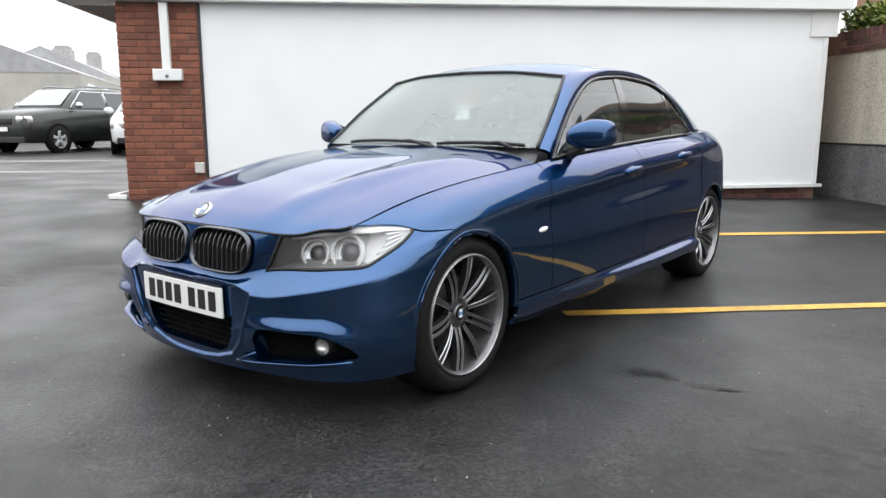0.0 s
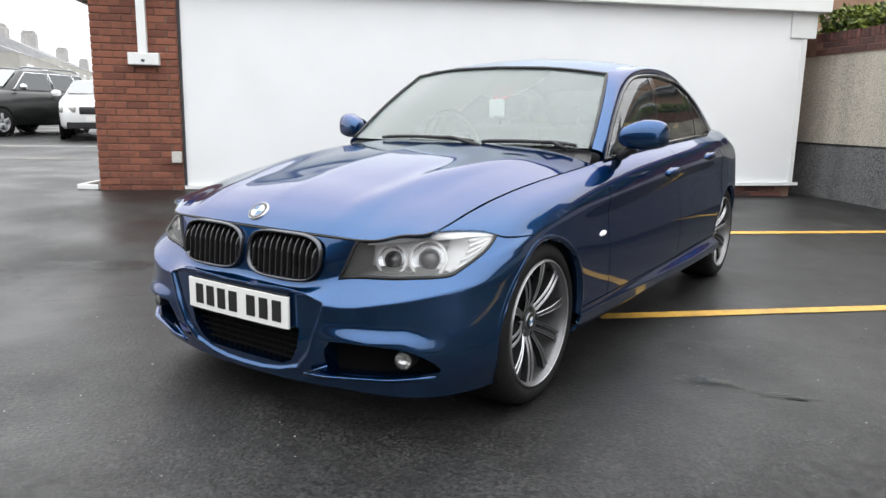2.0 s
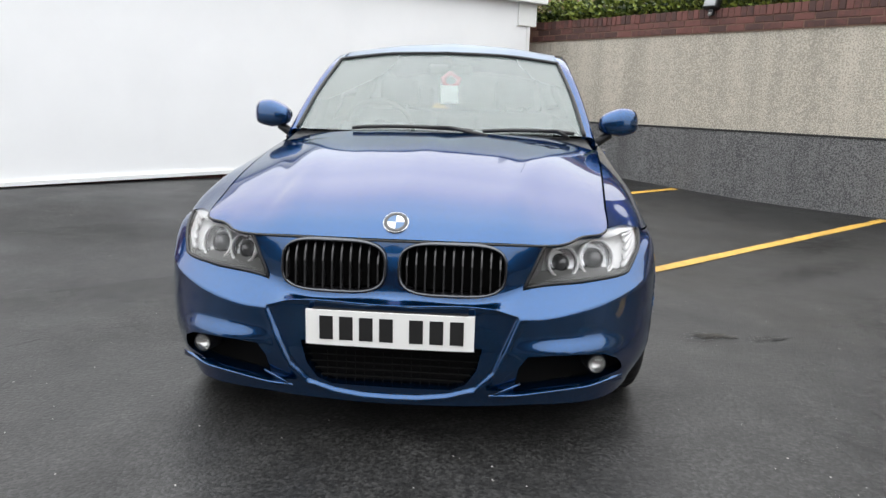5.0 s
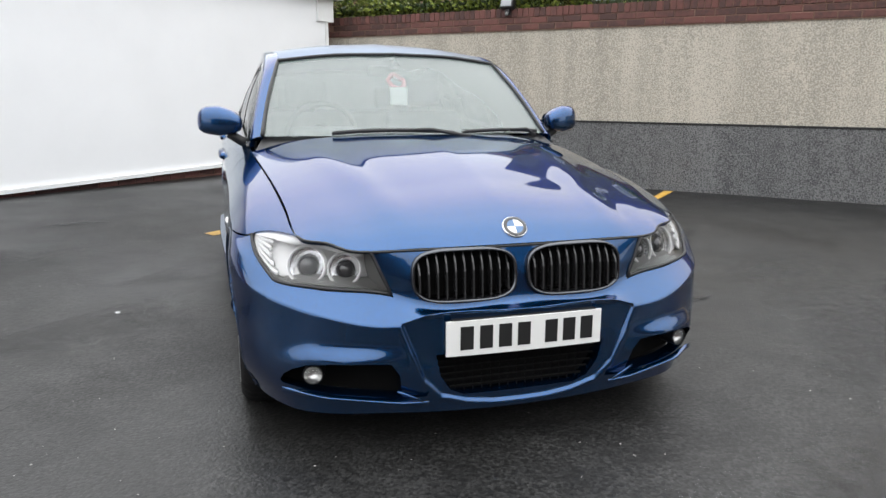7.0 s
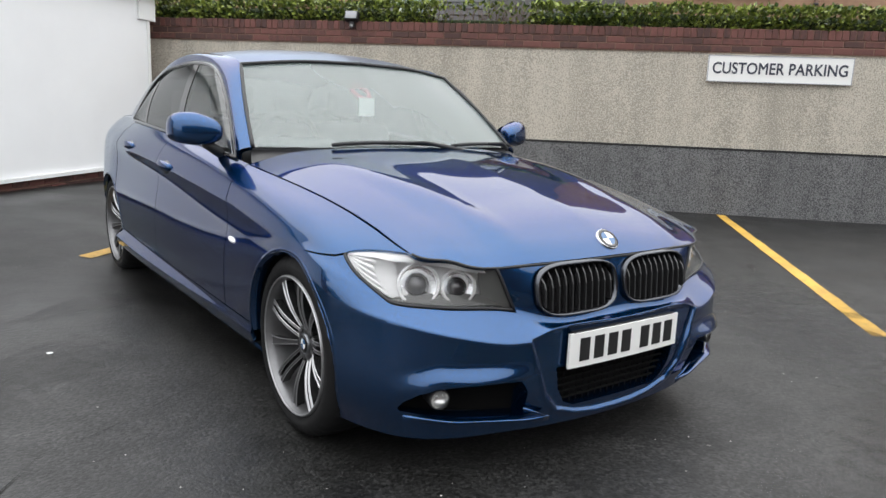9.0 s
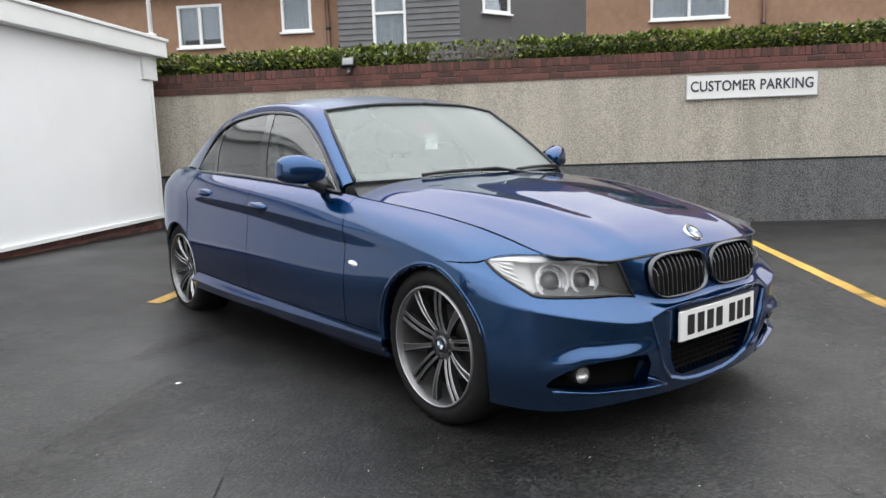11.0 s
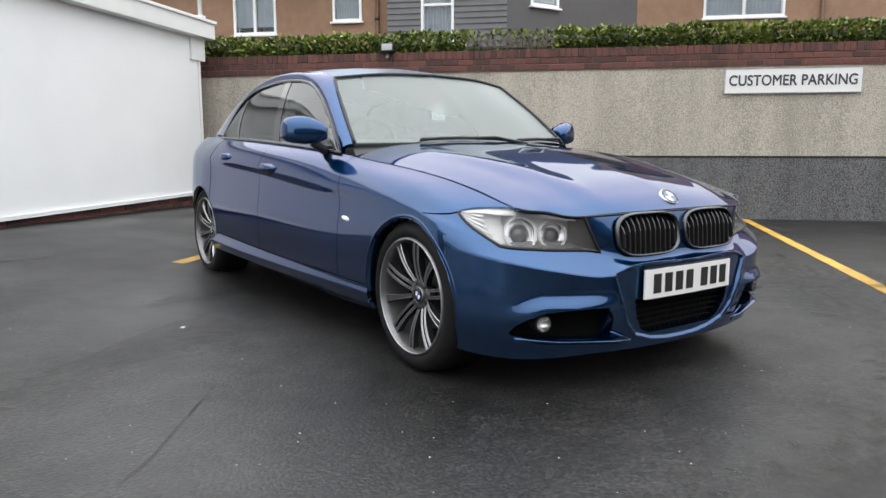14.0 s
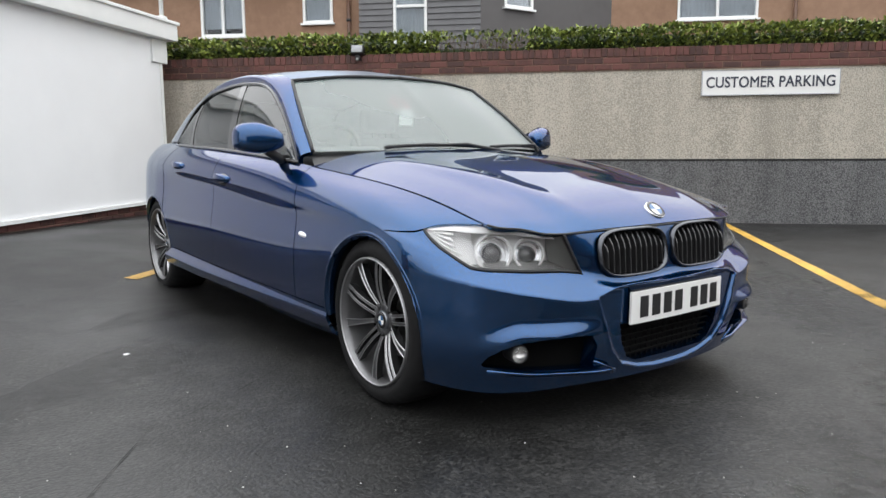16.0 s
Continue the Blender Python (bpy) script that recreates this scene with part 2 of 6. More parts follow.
ROOFGREY = mat("grey_roof", (0.14, 0.14, 0.15), 0.8, vary=0.15, scale=5)
NET = mat("net_curtain", (0.55, 0.57, 0.6), 0.9, vary=0.25, scale=9)
PANE = mat("window_pane", (0.03, 0.035, 0.04), 0.05, spec=0.8)
# the grey base paints the sky's reflection into far car windscreens
SKYGLASS = mat("sky_lit_car_glass", (0.13, 0.145, 0.145), 0.15, coat=1.0)
STONE = mat("pale_stone", (0.55, 0.53, 0.5), 0.8, vary=0.1, scale=20)


# ---- mesh helpers ----
def part(name, bm, material, parent=None, label="", smooth=True, at=None):
    """Links a bmesh as one mesh object under a thing or under a part."""
    me = bpy.data.meshes.new(name)
    bm.to_mesh(me)
    bm.free()
    for mm in (material if isinstance(material, (list, tuple)) else [material]):
        me.materials.append(mm)
    if smooth:
        me.polygons.foreach_set("use_smooth", [True] * len(me.polygons))
    ob = new(name, me)
    if at is not None:
        ob.matrix_world = at
    if parent is not None:
        ob.parent = parent
    if label:
        ob["label"] = label
    return ob


def thing(name, label, category, at=None, group="", kind=""):
    ob = new(name)
    if at is not None:
        ob.matrix_world = at
    return tagged(ob, label, category, group, kind)


def add_box(bm, x0, x1, y0, y1, z0, z1, bevel=0.0, m=None):
    res = bmesh.ops.create_cube(bm, size=1.0)
    vs = res["verts"]
    for v in vs:
        v.co = Vector(((x0 + x1) / 2 + v.co.x * (x1 - x0), (y0 + y1) / 2 + v.co.y * (y1 - y0), (z0 + z1) / 2 + v.co.z * (z1 - z0)))
    if bevel:
        es = list({e for v in vs for e in v.link_edges})
        bv = bmesh.ops.bevel(bm, geom=es, offset=bevel, segments=2, profile=0.5, affect="EDGES")
        vs = list({v for f in bv["faces"] for v in f.verts} | {v for v in vs if v.is_valid})
    if m is not None:
        bmesh.ops.transform(bm, matrix=m, verts=vs)
    return vs


def box(x0, x1, y0, y1, z0, z1, bevel=0.0):
    bm = bmesh.new()
    add_box(bm, x0, x1, y0, y1, z0, z1, bevel)
    return bm


def add_tube(bm, pts, r, n=8, r2=None, cap=True):
    """A round bar along points, tapering from r to r2."""
    pts = [Vector(p) for p in pts]
    rings = []
    for i, p in enumerate(pts):
        d = (pts[min(i + 1, len(pts) - 1)] - pts[max(i - 1, 0)]).normalized()
        a = d.orthogonal().normalized() if i == 0 else (rings_a - d * rings_a.dot(d)).normalized()
        rings_a = a
        b = d.cross(a)
        rr = r if r2 is None else r + (r2 - r) * i / (len(pts) - 1)
        rings.append([bm.verts.new(p + (a * math.cos(k * math.tau / n) + b * math.sin(k * math.tau / n)) * rr) for k in range(n)])
    for A, B in zip(rings, rings[1:]):
        for k in range(n):
            bm.faces.new((A[k], A[(k + 1) % n], B[(k + 1) % n], B[k]))
    if cap:
        bm.faces.new(list(reversed(rings[0])))
        bm.faces.new(rings[-1])


def add_lathe(bm, prof, n=48, m=None, closed=False):
    """Turns (radius, axis) pairs about the x axis."""
    rings = []
    for r, a in prof:
        rings.append([bm.verts.new((a, r * math.cos(k * math.tau / n), r * math.sin(k * math.tau / n))) for k in range(n)])
    pairs = list(zip(rings, rings[1:])) + ([(rings[-1], rings[0])] if closed else [])
    for A, B in pairs:
        for k in range(n):
            bm.faces.new((A[k], A[(k + 1) % n], B[(k + 1) % n], B[k]))
    if m is not None:
        bmesh.ops.transform(bm, matrix=m, verts=[v for R in rings for v in R])
    return rings


def prism(poly, d0, d1, plane="xz"):
    """A flat outline given depth. plane xz: depth along y; yz: depth along x; xy: depth along z."""
    bm = bmesh.new()
    def at(p, d):
        return {"xz": (p[0], d, p[1]), "yz": (d, p[0], p[1]), "xy": (p[0], p[1], d)}[plane]
    A = [bm.verts.new(at(p, d0)) for p in poly]
    B = [bm.verts.new(at(p, d1)) for p in poly]
    bm.faces.new(A)
    bm.faces.new(list(reversed(B)))
    for k in range(len(poly)):
        j = (k + 1) % len(poly)
        bm.faces.new((A[j], A[k], B[k], B[j]))
    bmesh.ops.recalc_face_normals(bm, faces=bm.faces)
    return bm


# ---- plan: yard axes ----
WALL = pose(0.686, 8.148, 0, 0, 0, -45.5)        # x along the hedge wall, y behind it
PANEL = pose(-4.929, 2.492, 0, 0, 0, 43.5)         # x along the white panel, y behind it
BAY = pose(0, 0, 0, 0, 0, 43.5)                # x along the bay lines


def rise(x, y):
    """The ground: level under the car, rising a little to the building."""
    b = -0.675 * x + 0.738 * y
    k = min(1, max(0, (b - 1.6) / 3.4))
    a = 0.738 * x + 0.675 * y
    return 0.19 * k * k * (3 - 2 * k) * min(1, max(0.55, 1 - (a - 0.5) / 12)) + 0.008 * min(25, max(0, b - 6))


def ground_sheet():
    bm = bmesh.new()
    rad = [0, 0.5] + [0.5 + 0.45 * i for i in range(1, 40)] + [20, 25, 32, 45, 70, 120, 250, 500, 1200]
    n = 96
    prev = None
    for r in rad:
        ring = [bm.verts.new((0, 1.5, 0))] if r == 0 else []
        if r:
            for k in range(n):
                x, y = r * math.cos(k * math.tau / n), 1.5 + r * math.sin(k * math.tau / n)
                ring.append(bm.verts.new((x, y, rise(x, y))))
        if prev and len(prev) == 1:
            for k in range(n):
                bm.faces.new((prev[0], ring[k], ring[(k + 1) % n]))
        elif prev:
            for k in range(n):
                bm.faces.new((prev[k], ring[k], ring[(k + 1) % n], prev[(k + 1) % n]))
        prev = ring
    return tagged(part("ground", bm, ASPHALT), "damp dark grey asphalt of a parking yard", "ground", kind="structure")


ground = ground_sheet()


def yellow_line(b, a0, a1, width=0.1):
    bm = bmesh.new()
    n = 40
    rows = []
    for i in range(n + 1):
        a = a0 + (a1 - a0) * i / n
        row = []
        for side in (-1, 1):
            p = BAY @ Vector((a, b + side * width / 2 + 0.006 * noise.noise((a * 3, b, side)), 0))
            row.append(bm.verts.new((p.x, p.y, rise(p.x, p.y) + 0.005)))
        rows.append(row)
    for A, B in zip(rows, rows[1:]):
        bm.faces.new((A[0], B[0], B[1], A[1]))
    return tagged(part("bay_line", bm, YELLOW, smooth=False), "worn yellow painted bay line on the asphalt", "road marking", "bay lines", "structure")


for b, a0, a1 in ((-1.98, 1.3, 6.15), (0.50, 1.3, 6.1), (2.86, 1.3, 6.05)):
    yellow_line(b, a0, a1)

# ---- marks on the ground ----
def ground_strip(name, pts, width, material, label, category, lift=0.004, ragged=0.3, taper=True):
    """A flat mark along points on the ground, ragged at the edges."""
    bm = bmesh.new()
    rows = []
    n = 60
    P = [Vector(p) for p in pts]
    for i in range(n + 1):
        t = i / n * (len(P) - 1)
        k = min(int(t), len(P) - 2)
        c = P[k].lerp(P[k + 1], t - k)
        d = (P[k + 1] - P[k]).normalized()
        side = Vector((-d.y, d.x))
        w = width / 2 * (1 + ragged * 2 * noise.noise((c.x * 9, c.y * 9, 1.7)))
        if taper:
            w *= max(0.05, math.sin(math.pi * i / n)) ** 0.5
        wob = ragged * width * noise.noise((c.x * 4, c.y * 4, 5.1))
        a, b = c + side * (w + wob), c - side * (w - wob)
        rows.append([bm.verts.new((q.x, q.y, rise(q.x, q.y) + lift)) for q in (a, b)])
    for A, B in zip(rows, rows[1:]):
        bm.faces.new((A[0], A[1], B[1], B[0]))
    return tagged(part(name, bm, material, smooth=False), label, category, kind="structure")


CRACK = mat("crack_shadow", (0.010, 0.010, 0.010), 0.9, color2=(0.026, 0.026, 0.026), scale=40)
CONCRETE = mat("worn_concrete", (0.26, 0.255, 0.24), 0.85, color2=(0.16, 0.155, 0.15), scale=3, bump=0.002, bscale=60)
GRIT = mat("white_grit", (0.42, 0.41, 0.39), 0.8)
ground_strip("ground_crack", [(-2.25, -.62), (-1.93, -.28), (-1.72, .05), (-1.6, .23), (-1.45, .29), (-1.3, .37), (-1.02, .57), (-.78, .73)], .0032, CRACK, "thin dark crack in the asphalt", "crack", ragged=1.3)
ground_strip("ground_crack", [(1.50, .578), (1.55, .592), (1.60, .598), (1.65, .628), (1.70, .648), (1.75, .672)], .011, CRACK, "thin dark crack in the asphalt", "crack", ragged=1.6)


def stain_mat(name, color, rough, strength=0.4):
    """A mark that fades out raggedly from the middle of its disc."""
    m = bpy.data.materials.new(name)
    m.use_nodes = True
    t = m.node_tree
    b = t.nodes["Principled BSDF"]
    b.inputs["Base Color"].default_value = (*color, 1)
    b.inputs["Roughness"].default_value = rough
    co = t.nodes.new("ShaderNodeTexCoord")
    ln = t.nodes.new("ShaderNodeVectorMath")
    ln.operation = "LENGTH"
    t.links.new(co.outputs["Object"], ln.inputs[0])
    geo = t.nodes.new("ShaderNodeNewGeometry")
    n = t.nodes.new("ShaderNodeTexNoise")
    n.inputs["Scale"].default_value, n.inputs["Detail"].default_value = 14, 8
    t.links.new(geo.outputs["Position"], n.inputs["Vector"])
    k = t.nodes.new("ShaderNodeMath")
    k.operation = "MULTIPLY_ADD"
    k.inputs[1].default_value, k.inputs[2].default_value = 1.6, -0.8
    t.links.new(n.outputs[0], k.inputs[0])
    a = t.nodes.new("ShaderNodeMath")
    a.operation = "ADD"
    t.links.new(ln.outputs["Value"], a.inputs[0])
    t.links.new(k.outputs[0], a.inputs[1])
    r = t.nodes.new("ShaderNodeMapRange")
    for q, v in zip((1, 2, 3, 4), (0.0, 0.85, strength, 0.0)):
        r.inputs[q].default_value = v
    t.links.new(a.outputs[0], r.inputs[0])
    t.links.new(r.outputs[0], b.inputs["Alpha"])
    return m


DAMP_AND_DARK = stain_mat("damp_and_dark_stain", (0.012, 0.012, 0.012), 0.3)
SILT = stain_mat("wet_film", (0.03, 0.03, 0.03), 0.10, 0.9)
LIGHTER = stain_mat("lighter_patch", (0.036, 0.036, 0.036), 0.55)


def stain(x, y, rx, ry, turn, material, label, over=0.0):
    bm = bmesh.new()
    bmesh.ops.create_circle(bm, cap_ends=True, segments=32, radius=1)
    ob = tagged(part("stain", bm, material, smooth=False), label, "stain", "marks on the asphalt", "structure")
    ob.matrix_world = pose(x, y, rise(x, y) + .004 + over, 0, 0, turn) @ Matrix.Diagonal((rx, ry, 1, 1))


for x, y, rx, ry, turn in ((1.31, .60, .14, .10, 20), (1.43, .60, .07, .03, 15), (1.62, .64, .12, .04, 15), (2.4, 2.1, .9, .2, 38), (-2.1, 3.25, .5, .12, 20), (3.35, .87, .25, .05, 40), (-1.3, 1.9, .5, .25, 10), (2.9, 3.1, .8, .3, 44), (-2.6, .4, .7, .3, 30), (-.3, -1.6, .9, .35, 0), (1.2, -1.1, .8, .3, 20)):
    stain(x, y, rx, ry, turn, DAMP_AND_DARK, "damp dark patch on the asphalt")
stain(1.36, .63, .16, .05, 8, SILT, "shiny film of water on the asphalt", .002)
# two broad patches that darken the ground in front of the car
stain(.5, -1.75, 1.6, .8, 8, DAMP_AND_DARK, "broad dark patch on the asphalt", .001)
stain(-.6, -1.9, 1.0, .7, 8, DAMP_AND_DARK, "broad dark patch on the asphalt", .0015)
# lighter patches on the ground to the right of the car
stain(2.3, -.25, 1.2, .8, 40, LIGHTER, "lighter grey patch on the asphalt", .001)
stain(2.5, .5, 1.0, .6, 40, LIGHTER, "lighter grey patch on the asphalt", .0015)
for x, y, rx, ry, turn in ((-1.7, 1.0, .8, .45, 30), (-2.6, 2.2, 1.0, .5, 20), (2.2, -.2, .9, .5, 40), (-3.3, -.6, 1.1, .6, 10), (2.6, 1.2, .7, .4, 30)):
    stain(x, y, rx, ry, turn, LIGHTER, "lighter grey patch on the asphalt")
ground_strip("road_strip", [(-9.6, 4.3), (-11, 3.1), (-14, .6), (-18, -3)], .5, CONCRETE, "pale worn concrete strip across the yard", "road marking", ragged=.05, taper=False)
ground_strip("road_strip", [(-10.9, 7.9), (-13.0, 5.7), (-15.5, 3.1), (-20, -1.5)], .5, CONCRETE, "pale worn concrete strip across the yard", "road marking", ragged=.05, taper=False)


def grit():
    bm = bmesh.new()
    rng = random.Random(5)
    for i in range(700):
        x, y = rng.uniform(-4.5, 4.5), rng.uniform(-2.6, 4.0)
        r = rng.choice((.0015, .0018, .002, .0025, .0032))
        z = rise(x, y)
        top = bm.verts.new((x, y, z + r))
        ring = [bm.verts.new((x + r * rng.uniform(.7, 1.4) * math.cos(a), y + r * rng.uniform(.7, 1.4) * math.sin(a), z)) for a in (0, 1.3, 2.5, 3.8, 5.1)]
        for k in range(5):
            bm.faces.new((ring[k], ring[(k + 1) % 5], top))
    return tagged(part("grit", bm, GRIT, smooth=False), "small pale grit scattered on the asphalt", "grit", kind="stuff")


grit()


def litter(x, y, turn):
    """A crumpled scrap of paper."""
    bm = bmesh.new()
    rng = random.Random(3)
    V = [[bm.verts.new((.007 * (i - 1.5), .006 * (j - 1.5), .001 + .005 * rng.random())) for j in range(4)] for i in range(4)]
    for i in range(3):
        for j in range(3):
            bm.faces.new((V[i][j], V[i + 1][j], V[i + 1][j + 1], V[i][j + 1]))
    ex = bmesh.ops.extrude_face_region(bm, geom=list(bm.faces))
    bmesh.ops.translate(bm, verts=[g for g in ex["geom"] if isinstance(g, bmesh.types.BMVert)], vec=(0, 0, .0015))
    bmesh.ops.recalc_face_normals(bm, faces=bm.faces)
    tagged(part("paper_scrap", bm, PAPER, smooth=False, at=pose(x, y, rise(x, y), 0, 0, turn)), "small white scrap of paper on the asphalt", "litter")


litter(-1.45, 1.22, 25)

# ---- hedge wall ----
hw = tagged(part("wall_east", box(-3.0, 16, 0.0, 0.25, -0.3, 0.79), GREYBAND, smooth=False, at=WALL), "retaining wall with grey roughcast base and beige pebbledash", "wall", kind="structure")
part("upper_face", box(-3.0, 16, 0.015, 0.25, 0.79, 1.88), PEBBLE, hw, "beige pebbledash", smooth=False)
# thin black strip along the top of the grey base
part("band_strip", box(-3.0, 16, -0.006, 0.02, 0.768, 0.792, 0.003), INK, hw, "thin black strip", smooth=False)
part("coping_core", box(-3.0, 16, 0.0, 0.24, 1.88, 2.15), MORTAR, hw, smooth=False)


def dash_lumps():
    """Small stones standing out of the pebbledash."""
    bm = bmesh.new()
    rng = random.Random(11)
    for i in range(9000):
        x, z = rng.uniform(0, 11), rng.uniform(.04, 1.87)
        y = 0.0 if z < .79 else .015
        r = rng.uniform(.004, .009)
        tip = bm.verts.new((x, y - r * .9, z + r * .2))
        ring = [bm.verts.new((x + r * math.cos(a + i), y, z + r * math.sin(a + i))) for a in (0, 1.6, 3.1, 4.7)]
        for k in range(4):
            f = bm.faces.new((ring[k], ring[(k + 1) % 4], tip))
            f.material_index = 0 if z > .79 else 1
    return part("dash_stones", bm, [PEBBLE, GREYBAND], hw, smooth=False)


tagged(dash_lumps(), kind="stuff")

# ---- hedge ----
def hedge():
    # dark core: its colour holds the shade between the leaves
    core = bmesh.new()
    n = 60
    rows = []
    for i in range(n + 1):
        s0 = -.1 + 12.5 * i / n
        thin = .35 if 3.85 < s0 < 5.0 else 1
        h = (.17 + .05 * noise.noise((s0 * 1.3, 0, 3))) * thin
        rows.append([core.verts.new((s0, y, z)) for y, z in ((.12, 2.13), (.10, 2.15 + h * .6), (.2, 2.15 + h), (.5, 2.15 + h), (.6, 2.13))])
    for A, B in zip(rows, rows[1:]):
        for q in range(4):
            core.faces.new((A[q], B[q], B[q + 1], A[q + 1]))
    ob = tagged(part("hedge", core, mat("hedge_inner_shade", (0.018, 0.03, 0.008), 0.9), at=WALL), "clipped green laurel hedge along the wall top", "hedge", kind="stuff")
    bm = bmesh.new()
    rng = random.Random(3)
    for i in range(11500):
        s0 = rng.uniform(-.1, 12.4)
        if 3.85 < s0 < 5.0 and rng.random() < .8:
            continue
        top = 2.395 + .045 * noise.noise((s0 * 1.7, 0, 0)) + .03 * noise.noise((s0 * 6, 2, 0))
        if rng.random() < .62:
            c = Vector((s0, rng.uniform(.03, .13), rng.uniform(2.14, top)))
            out = Vector((rng.uniform(-.7, .7), -1, rng.uniform(-.2, .9)))
        else:
            c = Vector((s0, rng.uniform(.08, .55), top + rng.uniform(-.05, .02)))
            out = Vector((rng.uniform(-.8, .8), rng.uniform(-.8, .3), rng.uniform(.3, 1)))
        out.normalize()
        L, Wd = rng.uniform(.045, .085), rng.uniform(.016, .026)
        sidev = out.cross(Vector((rng.uniform(-1, 1), rng.uniform(-1, 1), rng.uniform(-1, 1)))).normalized()
        nrm = out.cross(sidev).normalized()
        a = bm.verts.new(c)
        m1 = bm.verts.new(c + out * L * .5 - nrm * L * .04)
        t = bm.verts.new(c + out * L - nrm * L * .22)
        l, r = bm.verts.new(c + out * L * .45 + sidev * Wd + nrm * .006), bm.verts.new(c + out * L * .45 - sidev * Wd + nrm * .006)
        bm.faces.new((a, l, m1)), bm.faces.new((l, t, m1)), bm.faces.new((a, m1, r)), bm.faces.new((m1, t, r))
    part("leaves", bm, LEAF, ob)["kind"] = "stuff"
    bm = bmesh.new()
    for i in range(170):
        s0 = rng.uniform(3.7, 5.15)
        b = Vector((s0, rng.uniform(.08, .35), 2.14))
        e = b + Vector((rng.uniform(-.09, .09), rng.uniform(-.06, .06), rng.uniform(.14, .27)))
        add_tube(bm, [b, b.lerp(e, .5) + Vector((rng.uniform(-.02, .02), 0, 0)), e], .0045, 4, .002, cap=False)
    part("twigs", bm, TWIG, ob)["kind"] = "stuff"


hedge()

# ---- fittings of the hedge wall ----
def floodlight():
    t = thing("floodlight", "small grey floodlight mounted on the brick coping", "lamp", WALL @ pose(2.80, -.05, 2.165))
    bm = bmesh.new()
    add_box(bm, -.085, .085, -.05, .05, -.02, .10, .012, Matrix.Rotation(radians(-18), 4, "X"))
    part("body", bm, BLACK, t)
    bm = bmesh.new()
    add_box(bm, -.07, .07, -.056, -.049, -.005, .085, .002, Matrix.Rotation(radians(-18), 4, "X"))
    part("lens", bm, mat("frosted_lens", (.30, .31, .32), .2), t)
    bm = bmesh.new()
    add_box(bm, -.03, .03, -.01, .06, -.09, -.02, .006)
    part("bracket", bm, BLACK, t)
    bm = bmesh.new()
    add_tube(bm, [(0, .0, -.07), (0, -.03, -.085)], .022, 10)
    part("sensor", bm, LAMPGREY, t)


def sign():
    t = thing("parking_sign", "white sign board with dark lettering on the wall", "sign", WALL @ pose(7.89, 0, 1.705))
    part("board", box(-.785, .785, -.022, .012, -.15, .15, .004), PLATEW, t, smooth=False)
    edge = mat("sign_grey_edge", (.35, .36, .4), .5)
    for x0, x1, z0, z1 in ((-.785, .785, .142, .15), (-.785, .785, -.15, -.142), (-.785, -.777, -.142, .142), (.777, .785, -.142, .142)):
        part("border", box(x0, x1, -.0265, -.0225, z0, z1), edge, t, smooth=False)
    cu = bpy.data.curves.new("lettering", "FONT")
    cu.body = "CUSTOMER PARKING"
    cu.space_character = 1.07
    cu.bevel_depth = .0028
    cu.align_x, cu.align_y, cu.size, cu.extrude, cu.offset = "CENTER", "CENTER", .180, .0015, 0.0
    cu.space_character = 1.03
    cu.materials.append(mat("sign_ink", (.035, .04, .06), .5))
    ob = new("lettering", cu)
    ob.matrix_world = WALL @ pose(7.89, -.0245, 1.705, 90, 0, 0)
    bpy.context.view_layer.update()
    wide = ob.dimensions.x
    k = 1.46 / wide if wide else 1
    ob.matrix_world = WALL @ pose(7.89, -.0245, 1.705, 90, 0, 0) @ Matrix.Diagonal((k, 1.0, 1, 1))
    ob.parent = t
    ob.matrix_parent_inverse = (WALL @ pose(7.89, 0, 1.705)).inverted()


floodlight()
sign()

# ---- unseen brick face, added on the open side to block low sky ----
tagged(part("wall_south", box(-15, 17, -10.4, -10, -.6, 3.2), COPEBRICK, smooth=False), "unseen dark brick wall added to block the low sky", "wall", kind="structure")

# ---- white panel, pier and garage ----
pan = tagged(part("wall_panel", prism([(0.2, .215), (7.6, .272), (7.6, 2.45), (0.2, 2.45)], 0.0, 0.3), WHITEPANEL, smooth=False, at=PANEL), "plain white painted panel wall of a garage", "wall", kind="structure")
part("bottom_rail", prism([(0.2, .200), (7.66, .257), (7.66, .295), (0.2, .238)], -0.04, 0.0), WHITETRIM, pan, smooth=False)
part("edge_strip", box(7.54, 7.6, -0.012, 0.0, 0.298, 2.06, 0.003), WHITETRIM, pan, smooth=False)
part("head_box", box(7.36, 7.70, -0.03, 0.02, 2.06, 2.36, 0.004), WHITETRIM, pan, smooth=False)
part("side_strip", box(0.2, 0.225, -0.02, 0.0, 0.242, 2.36, 0.003), mat("dark_joint", (.03, .03, .035), .6), pan, smooth=False)
part("plinth_core", prism([(0.2, -.2), (7.6, -.2), (7.6, .255), (0.2, .198)], 0.04, 0.28), MORTAR, pan, smooth=False)
garage = tagged(part("wall_garage", box(-0.62, 7.55, 0.31, 6.0, -.3, 2.58), TANBRICK, smooth=False, at=PANEL), "brick garage body behind the white panel", "wall", kind="structure")
pier = tagged(part("wall_pier", box(-0.67, 0.195, -0.01, 0.6, -0.3, 2.38), MORTAR, smooth=False, at=PANEL), "red brick pier beside the white panel", "wall", kind="structure")
fas = tagged(part("fascia", box(-1.27, 7.80, -0.14, 0.3, 2.36, 2.59, 0.008), WHITETRIM, smooth=False, at=PANEL), "white fascia board along the garage roof edge", "fascia", kind="structure")
part("drip_edge", box(-1.29, 7.82, -0.165, 0.0, 2.565, 2.605, 0.005), WHITETRIM, fas, smooth=False)
